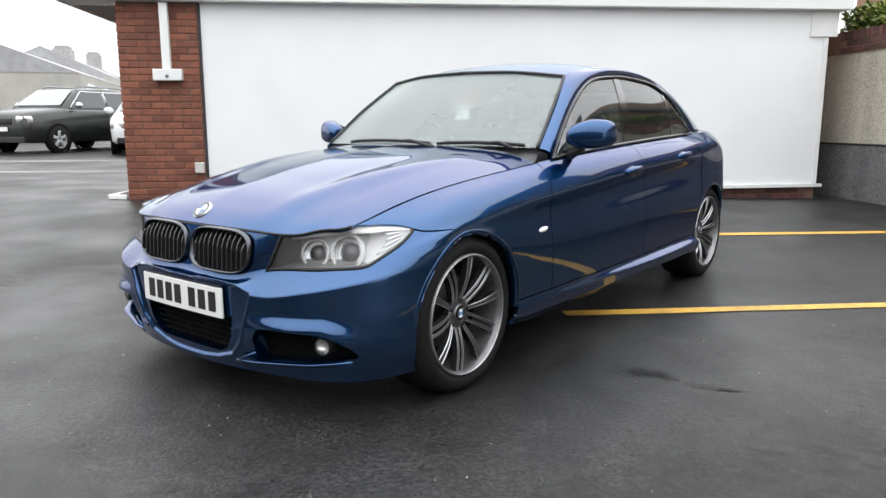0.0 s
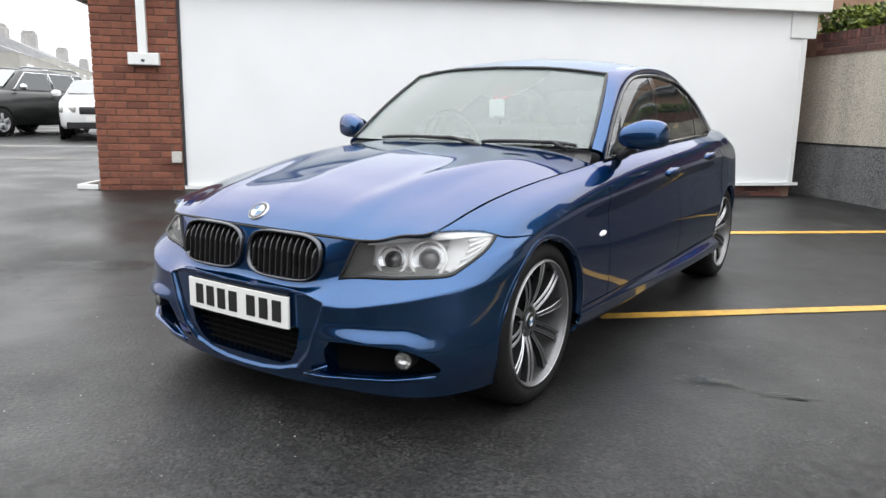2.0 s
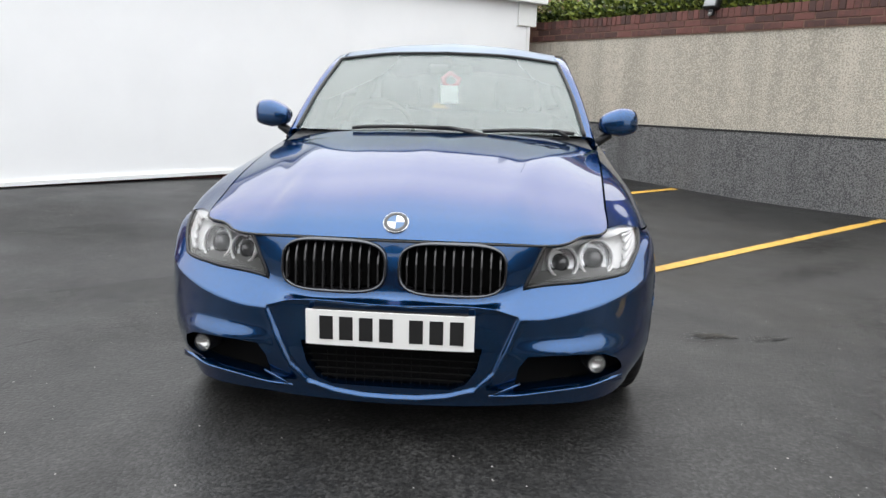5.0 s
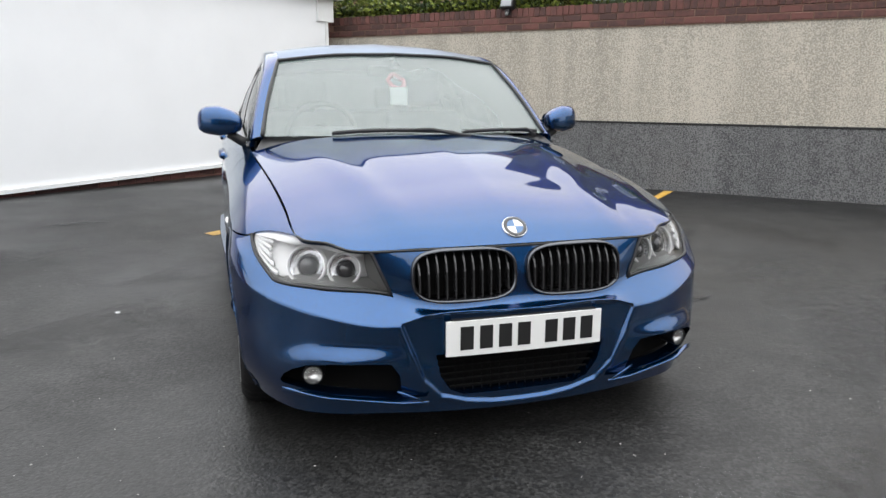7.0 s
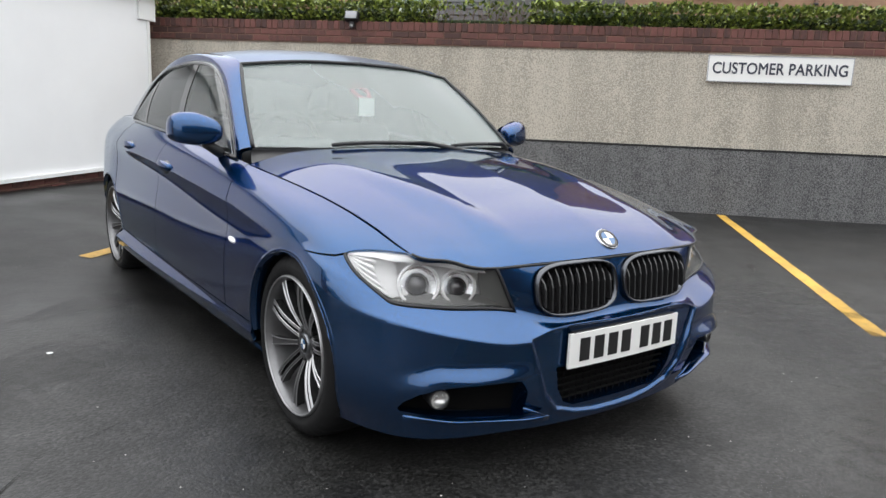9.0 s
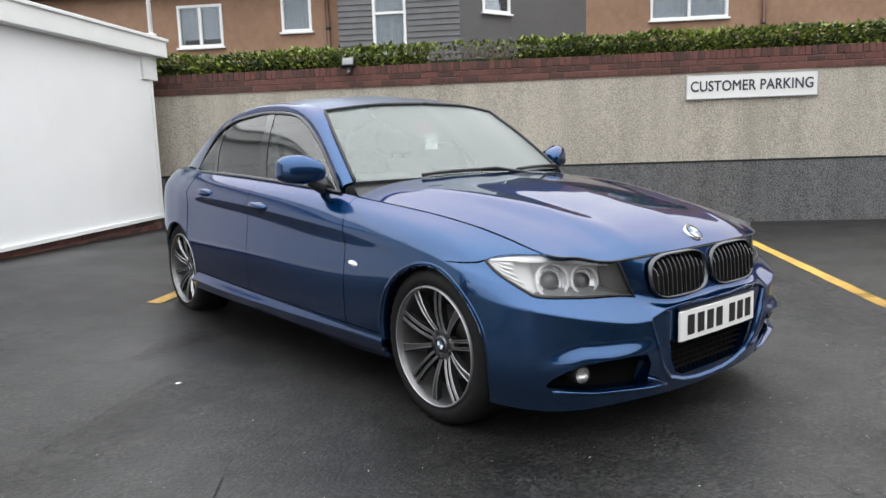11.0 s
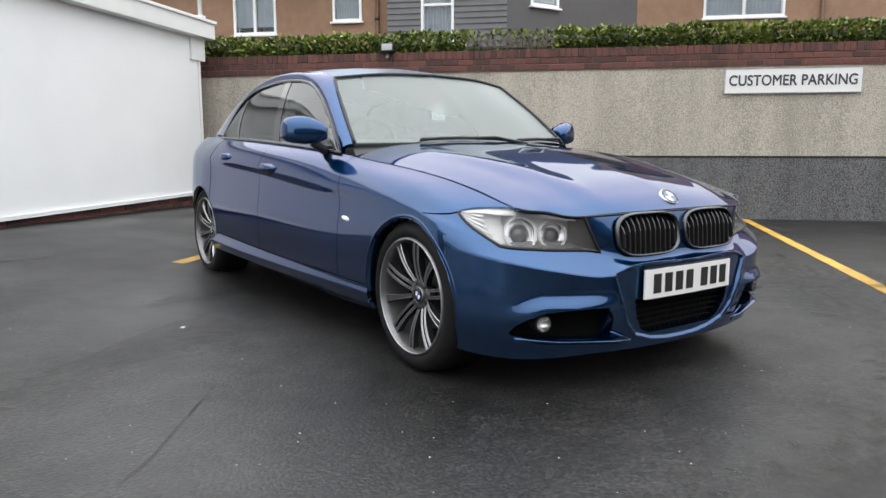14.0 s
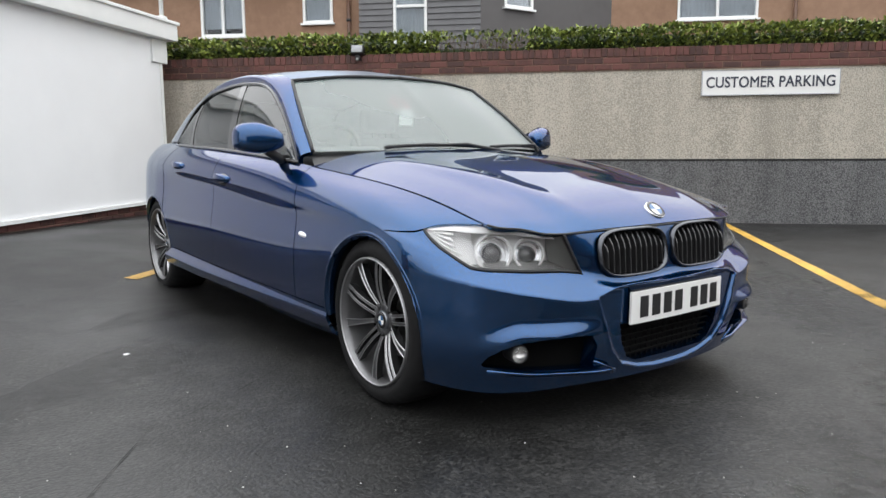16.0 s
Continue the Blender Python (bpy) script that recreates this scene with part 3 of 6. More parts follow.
part("soffit", box(-1.25, -0.7, 0.31, 5.5, 2.38, 2.42), mat("grey_soffit", (.3, .3, .29), .7, vary=.1), fas, smooth=False)
part("verge_board", box(-1.29, -1.25, -.14, 5.5, 2.36, 2.59), WHITETRIM, fas, smooth=False)
bm = bmesh.new()
A = [bm.verts.new(p) for p in ((-1.29, -.13, 2.605), (7.82, -.13, 2.605), (7.82, .55, 2.79), (-1.29, .55, 2.79))]
B = [bm.verts.new(p) for p in ((-1.29, 6, 2.79), (7.82, 6, 2.79), (7.82, 6, 2.49), (-1.29, 6, 2.49))]
bm.faces.new(A), bm.faces.new((A[3], A[2], B[1], B[0])), bm.faces.new((B[0], B[1], B[2], B[3]))
tagged(part("roof_sheet", bm, mat("grey_roof_felt", (.32, .33, .33), .8, vary=.1, scale=4), smooth=False, at=PANEL), "grey felt roof edge above the fascia", "roof", kind="structure")
bm = bmesh.new()
add_tube(bm, [(0, 0, 0), (0, 0, 2.4)], .028, 12)
pole = thing("roof_pole", "thin white pole standing at the roof corner", "pole", PANEL @ pose(7.50, -.10, 2.61))
part("shaft", bm, WHITETRIM, pole)
bm = bmesh.new()
add_box(bm, -.05, .05, -.05, .05, 0, .03, .004)
part("foot", bm, WHITETRIM, pole, smooth=False)

box_unit = thing("junction_box", "white junction box with wide conduit on the brick pier", "electrical box", PANEL @ pose(-.145, -.02, 1.515))
bm = bmesh.new()
add_box(bm, -.155, .155, -.09, .012, 0, .125, .008)
part("housing", bm, WHITETRIM, box_unit, smooth=False)
part("conduit", box(-.055, .035, -.06, .008, .126, .84, .006), WHITETRIM, box_unit, smooth=False)
bm = bmesh.new()
add_tube(bm, [(0, -.085, .05), (0, -.10, .045)], .018, 12)
part("sensor", bm, SATIN, box_unit)
tap = thing("wall_socket", "small pale outdoor socket box on the pier", "socket", PANEL @ pose(.135, -.02, .49))
part("housing", box(-.05, .05, -.06, .008, 0, .12, .008), STONE, tap, smooth=False)
frame_low = thing("ground_frame", "low white triangular frame lying beside the pier", "frame", PANEL @ pose(-.70, .04, .21))
for a, b in (((.0, -.02, .0), (-.22, .03, .0)), ((-.22, .03, .0), (-.02, .42, .03))):
    bm = bmesh.new()
    d = Vector(b) - Vector(a)
    add_box(bm, 0, d.length, -.03, .03, -.02, .03, .005, Matrix.Translation(a) @ d.to_track_quat("X", "Z").to_matrix().to_4x4())
    part("bar", bm, WHITETRIM, frame_low, smooth=False)


# ---- flats behind the hedge ----
def window(parent_matrix, x, z, w, h, lights=1, transom=None, curtain=True, open_dark=False):
    """A white framed window set in a facade whose face is y = 0."""
    t = thing("window", "white framed window with net curtain", "window", parent_matrix @ pose(x, 0, z), "flat windows")
    fw = .06
    for x0, x1, z0, z1 in ((0, w, 0, fw), (0, w, h - fw, h), (0, fw, fw, h - fw), (w - fw, w, fw, h - fw)):
        part("frame_bar", box(x0, x1, -.03, .06, z0, z1, .006), WHITETRIM, t, smooth=False)
    for k in range(1, lights):
        part("mullion", box(w * k / lights - .035, w * k / lights + .035, -.025, .06, fw, h - fw, .006), WHITETRIM, t, smooth=False)
    if transom:
        part("transom", box(fw, w - fw, -.024, .058, transom - .03, transom + .03, .006), WHITETRIM, t, smooth=False)
    part("sill", box(-.04, w + .04, -.09, .02, -.045, 0, .006), WHITETRIM, t, smooth=False)
    for k in range(lights):
        x0, x1 = (fw if k == 0 else w * k / lights + .035), (w - fw if k == lights - 1 else w * (k + 1) / lights - .035)
        pane = part("pane", box(x0, x1, .012, .016, fw, h - fw), glass_window, t, smooth=False)
        pane.visible_shadow = False
        bm = bmesh.new()
        n = 30
        rows = []
        for i in range(n + 1):
            xx = x0 + (x1 - x0) * i / n
            rows.append([bm.verts.new((xx, .07 + .012 * math.sin(i * 1.9), zz)) for zz in (fw + (.12 if open_dark else 0), h - fw)])
        for A, B in zip(rows, rows[1:]):
            bm.faces.new((A[0], B[0], B[1], A[1]))
        part("net_curtain", bm, NET, t)
    # black sheet stands in for the unlit room
    part("room_shade", box(fw, w - fw, .14, .15, fw, h - fw), DARK, t, smooth=False)


glass_window = glass_mat("house_glass", (.85, .88, .9), 1.5)


def pierced(name, x0, x1, z0, z1, holes, material, at, label, depth=.25):
    """A wall face with window openings through it."""
    xs = sorted({x0, x1, *(v for h in holes for v in (h[0], h[0] + h[2]))})
    zs = sorted({z0, z1, *(v for h in holes for v in (h[1], h[1] + h[3]))})
    bm = bmesh.new()
    grid = {}
    def vert(x, z, y):
        if (x, z, y) not in grid:
            grid[x, z, y] = bm.verts.new((x, y, z))
        return grid[x, z, y]
    solid = {}
    for i in range(len(xs) - 1):
        for j in range(len(zs) - 1):
            cx, cz = (xs[i] + xs[i + 1]) / 2, (zs[j] + zs[j + 1]) / 2
            solid[i, j] = not any(h[0] < cx < h[0] + h[2] and h[1] < cz < h[1] + h[3] for h in holes)
    for (i, j), s0 in solid.items():
        if not s0:
            continue
        a, b, c, d = xs[i], xs[i + 1], zs[j], zs[j + 1]
        bm.faces.new([vert(a, c, 0), vert(b, c, 0), vert(b, d, 0), vert(a, d, 0)])
        for di, dj, e in ((-1, 0, ((a, d), (a, c))), (1, 0, ((b, c), (b, d))), (0, -1, ((a, c), (b, c))), (0, 1, ((b, d), (a, d)))):
            if not solid.get((i + di, j + dj), False):
                p, q = e
                bm.faces.new([vert(*p, 0), vert(*p, depth), vert(*q, depth), vert(*q, 0)])
    return tagged(part(name, bm, material, smooth=False, at=at), label, "wall", kind="structure")


FL = WALL @ pose(0, 6.5, 0)
FB = WALL @ pose(0, 6.35, 0)
FR = WALL @ pose(0, 9.0, 0)
OBL = WALL @ pose(3.72, 6.35, 0, 0, 0, math.degrees(math.atan2(2.65, 2.88)))
W1, W2, W3 = (-2.70, 3.47, 1.06, .93), (-.27, 3.70, .69, 1.03), (8.13, 3.92, 1.82, 1.05)
W4, W5 = (1.82, 2.7, .74, 2.5), (.63, 3.96, .80, 1.15)
pierced("wall_flats_west", -9, 1.06, -.5, 5.35, [W1, W2], TANBRICK, FL, "tan brick wall of the flats")
pierced("wall_flats_bay", 1.06, 3.72, -.5, 7.0, [W4], GREYRENDER, FB, "grey clad bay of the flats")
pierced("wall_flats_return", 0, 3.91, -.5, 7.0, [W5], GREYRENDER, OBL, "dark grey rendered side of the bay")
pierced("wall_flats_east", 6.58, 19, -.5, 7.0, [W3], TANBRICK, FR, "tan brick wall of the flats")
window(FL, *W1, lights=2, open_dark=True)
window(FL, *W2)
window(FB, *W4, transom=1.27)
window(OBL, *W5)
window(FR, *W3, lights=2)
eaves = tagged(part("eaves", box(-9, .84, -.35, .25, 4.70, 4.86, .01), ROOFGREY, smooth=False, at=FL), "grey gutter and eaves of the flats", "eaves", kind="structure")
bm = bmesh.new()
A = [bm.verts.new(p) for p in ((-9, -.4, 4.86), (1.04, -.4, 4.86), (1.04, 3.5, 6.8), (-9, 3.5, 6.8))]
bm.faces.new(A)
tagged(part("roof_flats", bm, ROOFGREY, smooth=False, at=FL), "grey tiled roof of the flats", "roof", kind="structure")
tagged(part("string_course", box(6.58, 19, -.03, .0, 5.06, 5.11), mat("dark_brick_band", (.2, .1, .06), .9), smooth=False, at=FR), "dark brick band on the flats", "trim", kind="structure")
pipe = thing("downpipe", "brown downpipe on the flats", "pipe", FL @ pose(.80, -.07, 0))
bm = bmesh.new()
add_tube(bm, [(0, 0, 0), (0, 0, 4.72)], .045, 12)
part("shaft", bm, mat("brown_plastic", (.10, .05, .03), .5), pipe)
for z in (1.2, 2.6, 3.7):
    bm = bmesh.new()
    add_tube(bm, [(0, 0, z), (0, 0, z + .06)], .055, 12)
    part("clip", bm, BLACK, pipe)
pipe2 = copy_thing(pipe, FR @ pose(10.75, -.07, 0))
bay_wall = bpy.data.objects["wall_flats_bay"]
plank_mesh = {}
for k in range(30):
    z = 2.3 + k * .125
    if z > 5.9:
        break
    for x0, x1 in (((1.06, W4[0] - .01), (W4[0] + W4[2] + .01, 3.72)) if z + .12 > W4[1] and z < W4[1] + W4[3] else ((1.06, 3.72),)):
        key = (round(x0, 3), round(x1, 3))
        if key not in plank_mesh:
            me = bpy.data.meshes.new("plank")
            me.from_pydata([(x0, -.034, 0), (x1, -.034, 0), (x1, -.010, .122), (x0, -.010, .122), (x0, .0, 0), (x1, .0, 0), (x1, .0, .122), (x0, .0, .122)], [], [(0, 1, 2, 3), (4, 5, 1, 0), (3, 2, 6, 7), (4, 0, 3, 7), (1, 5, 6, 2)])
            me.materials.append(CLAD)
            plank_mesh[key] = me
        ob = new("plank", plank_mesh[key])
        ob.matrix_world = FB @ pose(0, 0, z)
        ob.parent = bay_wall
        ob.matrix_parent_inverse = FB.inverted()


# ---- parked cars and houses beyond the pier ----
def far_car(at, label, paint, L=4.7, Wd=1.86, H=1.7, bonnet=.98, belt=1.05, group="", rails=False):
    """A parked car seen from afar; its front points along -y of its own axes."""
    t = thing("parked_car", label, "car", at, group)
    hw, f, r = Wd / 2, -L * .5, L * .5
    def section(y, z0, z1, w, w1):
        return [(0, y, z0), (w * .9, y, z0), (w * .98, y, z0 + .08), (w, y, z0 + (z1 - z0) * .5), (w * .985, y, z1 - .10), (w1, y, z1 - .015), (w1 * .7, y, z1 + .015), (0, y, z1 + .03)]
    def loft(secs):
        bm = bmesh.new()
        for sg in (1, -1):
            V = [[bm.verts.new((sg * x, y, z)) for x, y, z in s0] for s0 in secs]
            for A, B in zip(V, V[1:]):
                for q in range(len(A) - 1):
                    bm.faces.new((A[q], A[q + 1], B[q + 1], B[q]) if sg > 0 else (A[q + 1], A[q], B[q], B[q + 1]))
            for E in (V[0], V[-1]):
                bm.faces.new(E)
        bmesh.ops.remove_doubles(bm, verts=bm.verts, dist=.0005)
        bmesh.ops.recalc_face_normals(bm, faces=bm.faces)
        return bm
    part("body", loft([section(f, .40, bonnet - .28, hw * .74, hw * .64), section(f + .05, .30, bonnet - .16, hw * .84, hw * .74), section(f + .22, .26, bonnet - .08, hw * .93, hw * .82), section(f + .6, .25, bonnet - .02, hw * .985, hw * .87), section(f + 1.25, .25, bonnet + .05, hw, hw * .90), section(f + 1.5, .25, belt, hw, hw * .92), section(r - .5, .25, belt + .02, hw, hw * .92), section(r - .1, .28, belt - .02, hw * .94, hw * .86), section(r, .36, belt - .16, hw * .86, hw * .78)]), paint, t)
    # greenhouse: painted shell with panes let into it
    y0, y1, y2, y3 = f + 1.22, f + 2.0, r - .52, r - .10
    def shell(y, z, k):
        x0 = hw * .90
        x1 = x0 + (hw * .68 - x0) * k
        return [(0, y, belt - .06), (x0, y, belt - .06), (x0, y, belt), (x1, y, z - .05), (x1 * .9, y, z - .005), (0, y, z + .02)]
    part("cabin", loft([shell(y0, belt + .02, .05), shell((y0 + y1) / 2, (belt + H) / 2, .5), shell(y1, H - .05, 1), shell((y1 + y2) / 2, H, 1), shell(y2, H - .05, 1), shell(y3, belt + .08, .1)]), paint, t)
    def face(name, pts, material, lift):
        bm = bmesh.new()
        V = [bm.verts.new(p) for p in pts]
        bm.faces.new(V)
        bm.normal_update()
        n = list(bm.faces)[0].normal.copy()
        c = sum((v.co for v in V), Vector()) / len(V)
        if n.dot(c - Vector((0, .2, belt))) < 0:
            n.negate()
        bmesh.ops.translate(bm, verts=bm.verts, vec=n * lift)
        bmesh.ops.solidify(bm, geom=list(bm.faces), thickness=.006)
        return part(name, bm, material, t, smooth=False)
    def wall_x(z):
        k = (z - belt) / (H - .05 - belt)
        return hw * .90 + (hw * .68 - hw * .90) * k
    zt, zb = H - .10, belt + .02
    face("windscreen", [(hw * .80, y0 + .06, belt + .06), (-hw * .80, y0 + .06, belt + .06), (-hw * .62, y1 - .05, H - .07), (hw * .62, y1 - .05, H - .07)], SKYGLASS, .03)
    face("rear_window", [(hw * .76, y3 - .03, belt + .14), (-hw * .76, y3 - .03, belt + .14), (-hw * .60, y2 + .05, H - .10), (hw * .60, y2 + .05, H - .10)], PANE, .03)
    mid = (y0 + y2) / 2 + .22
    for sg in (1, -1):
        for a0, a1, b0, b1 in ((y0 + .28, y1 + .10, mid - .04, mid - .10), (mid + .04, mid - .02, y2 - .34, y2 - .46), (y2 - .26, y2 - .38, y3 - .22, y2 - .02)):
            pane = [(sg * wall_x(zb), a0, zb), (sg * wall_x(zt), a1, zt), (sg * wall_x(zt), b1, zt), (sg * wall_x(zb), b0, zb)]
            face("side_window", pane, PANE, .012)
            if rails:
                bm = bmesh.new()
                add_tube(bm, [(x + sg * .018, y, z) for x, y, z in pane], .014, 6)
                part("window_trim", bm, CHROME, t)
        bm = bmesh.new()
        bmesh.ops.create_uvsphere(bm, u_segments=12, v_segments=8, radius=1)
        bmesh.ops.transform(bm, matrix=Matrix.Translation((sg * (hw + .08), y0 + .42, belt + .09)) @ Matrix.Diagonal((.12, .07, .085, 1)), verts=bm.verts)
        part("door_mirror", bm, CHROME if rails else paint, t)
        if rails:
            bm = bmesh.new()
            add_tube(bm, [(sg * hw * .60, y1 + .1, H - .01), (sg * hw * .60, y1 + .2, H + .05), (sg * hw * .60, y2 - .2, H + .05), (sg * hw * .60, y2 - .05, H - .02)], .022, 8)
            part("roof_rail", bm, SATIN, t)
        bm = bmesh.new()
        add_box(bm, -.20, .20, -.05, .10, -.10, .10, .05, Matrix.Translation((sg * hw * .74, f + .09, bonnet - .27)) @ Matrix.Rotation(sg * .45, 4, "Z"))
        part("headlamp", bm, FROST, t)
        for y in (f + .95, r - .95):
            bm = bmesh.new()
            m = Matrix.Translation((sg * (hw - .115), y, .35)) @ Matrix.Diagonal((sg, 1, 1, 1))
            add_lathe(bm, [(.22, -.1), (.33, -.1), (.35, -.07), (.35, .08), (.33, .125), (.24, .13)], 32, m)
            bmesh.ops.recalc_face_normals(bm, faces=bm.faces)
            tyre = part("tyre", bm, RUBBER, t)
            bm = bmesh.new()
            add_lathe(bm, [(.245, .128), (.22, .11), (.19, .07), (.06, .10), (.0005, .11)], 20, m)
            bmesh.ops.recalc_face_normals(bm, faces=bm.faces)
            part("rim", bm, BARREL, tyre)
            for k in range(5):
                bm = bmesh.new()
                add_box(bm, .085, .125, -.045, .045, .03, .225, .01, m @ Matrix.Rotation(k * math.tau / 5, 4, "X"))
                part("rim_spoke", bm, PAINT_SILVER, tyre)
            # black ring on the uncut body stands in for the arch's shade
            bm = bmesh.new()
            add_lathe(bm, [(.415, .02), (.415, .119), (.345, .119)], 28, m)
            part("arch_liner", bm, DARK, t)
        bm = bmesh.new()
        add_box(bm, -.004, .004, -.10, .10, -.018, .018, .003, Matrix.Translation((sg * (hw + .012), mid - .2, belt - .16)))
        part("door_handle", bm, paint, t)
    bm = bmesh.new()
    add_box(bm, -.40, .40, f - .02, f + .1, bonnet - .40, bonnet - .22, .03)
    part("grille", bm, BLACK, t)
    part("number_plate", box(-.26, .26, f - .035, f - .02, bonnet - .56, bonnet - .45), PLATEW, t, smooth=False)
    part("lower_intake", box(-hw * .78, hw * .78, f - .01, f + .2, .27, .42, .02), BLACK, t, smooth=False)
    return t


def facing(x, y, fx, fy):
    """A pose on the ground whose -y axis points along (fx, fy)."""
    return pose(x, y, rise(x, y), 0, 0, math.degrees(math.atan2(fy, fx)) + 90)


PAINT_DARK = mat("black_car_paint", (.012, .014, .013), .3, coat=.35)
PAINT_WHITE = mat("white_car_paint", (.72, .73, .73), .3, coat=.6)
PAINT_SILVER = mat("silver_car_paint", (.45, .46, .47), .3, .4, coat=.6)
far_car(facing(-19.0, 7.7, .38, -.92), "black estate four-by-four parked in the yard", PAINT_DARK, 4.8, 1.9, 1.74, 1.12, 1.16, "cars beyond the pier", True)
far_car(facing(-16.35, 8.6, .85, -.53), "white hatchback parked beside a dark car", PAINT_WHITE, 4.2, 1.75, 1.48, 1.0, 1.02, "cars beyond the pier")
far_car(facing(-24.5, 5.6, .687, -.725), "silver saloon car parked beyond a dark car", PAINT_SILVER, 4.4, 1.75, 1.48, .92, .95, "cars beyond the pier")


def house(at, label, wide=8.0, deep=8.0, eave=4.5, ridge=6.2):
    t = thing("house", label, "house", at, "terrace beyond the yard")
    part("wall", box(-wide / 2, wide / 2, 0, deep, -1, eave, .0), mat("pale_render", (.40, .385, .35), .9, vary=.12, scale=2), t, smooth=False)
    bm = bmesh.new()
    o = .02
    E = [bm.verts.new(p) for p in ((-wide / 2 - o, -o, eave), (wide / 2 + o, -o, eave), (wide / 2 + o, deep + o, eave), (-wide / 2 - o, deep + o, eave))]
    Rr = [bm.verts.new(p) for p in ((-wide / 2 - o, deep / 2, ridge), (wide / 2 + o, deep / 2, ridge))]
    bm.faces.new((E[0], E[1], Rr[1], Rr[0])), bm.faces.new((E[1], E[2], Rr[1])), bm.faces.new((E[2], E[3], Rr[0], Rr[1])), bm.faces.new((E[3], E[0], Rr[0])), bm.faces.new((E[3], E[2], E[1], E[0]))
    bmesh.ops.recalc_face_normals(bm, faces=bm.faces)
    # roof and chimney colours are lightened to paint in distant haze
    rf = part("roof", bm, mat("haze_paled_slate", (.34, .34, .345), .7, vary=.15, scale=3), t, smooth=False)
    ch = part("chimney", box(wide / 2 - 1.4, wide / 2 - .1, deep / 2 - .5, deep / 2 + .5, ridge - 1.2, ridge + 1.0), mat("haze_paled_chimney", (.36, .35, .34), .9, vary=.2, scale=6), rf, smooth=False)
    part("chimney_cap", box(wide / 2 - 1.3, wide / 2 - .2, deep / 2 - .4, deep / 2 + .4, ridge + 1.0, ridge + 1.2, .05), mat("haze_paled_cap", (.33, .32, .31), .9, vary=.1), ch, smooth=False)
    for x in (-wide * .38, -wide * .18, wide * .06, wide * .30):
        for z in (.6, eave - 1.6):
            w = part("window", box(x - .75, x + .75, -.04, .02, z, z + 1.25, .01), WHITETRIM, t, smooth=False)
            for q in (-.36, .36):
                part("pane", box(x + q - .31, x + q + .31, -.055, -.045, z + .1, z + 1.15), PANE, w, smooth=False)
    return t


for x, y, eave, ridge in ((-35.5, 17.8, 3.6, 5.1), (-48.5, 26.2, 4.3, 6.1), (-63.4, 36.9, 4.4, 6.2), (-78.2, 47.7, 4.5, 6.2)):
    house(pose(x, y, -.5, 0, 0, 144.1), "pale rendered terraced house with gabled slate roof", 18.3, 8.0, eave, ridge)
far_hedge = bmesh.new()
rng = random.Random(8)
for i in range(160):
    t = i / 159
    c = Vector((-52 + 10 * t, -2 + 44 * t, .9 + rng.uniform(.5, 1.0)))
    q = bmesh.ops.create_icosphere(far_hedge, subdivisions=2, radius=rng.uniform(.5, .85))
    for v in q["verts"]:
        v.co = v.co * (1 + .35 * noise.noise(v.co * 3 + c)) + c
tagged(part("far_hedge", far_hedge, mat("far_hedge_leaf", (.06, .075, .04), .9, vary=.4, scale=3)), "low dull hedge in front of the houses", "hedge", kind="stuff")


def ease_in(x):
    x = min(1, max(0.05, x))
    return x * x * (3 - 2 * x)


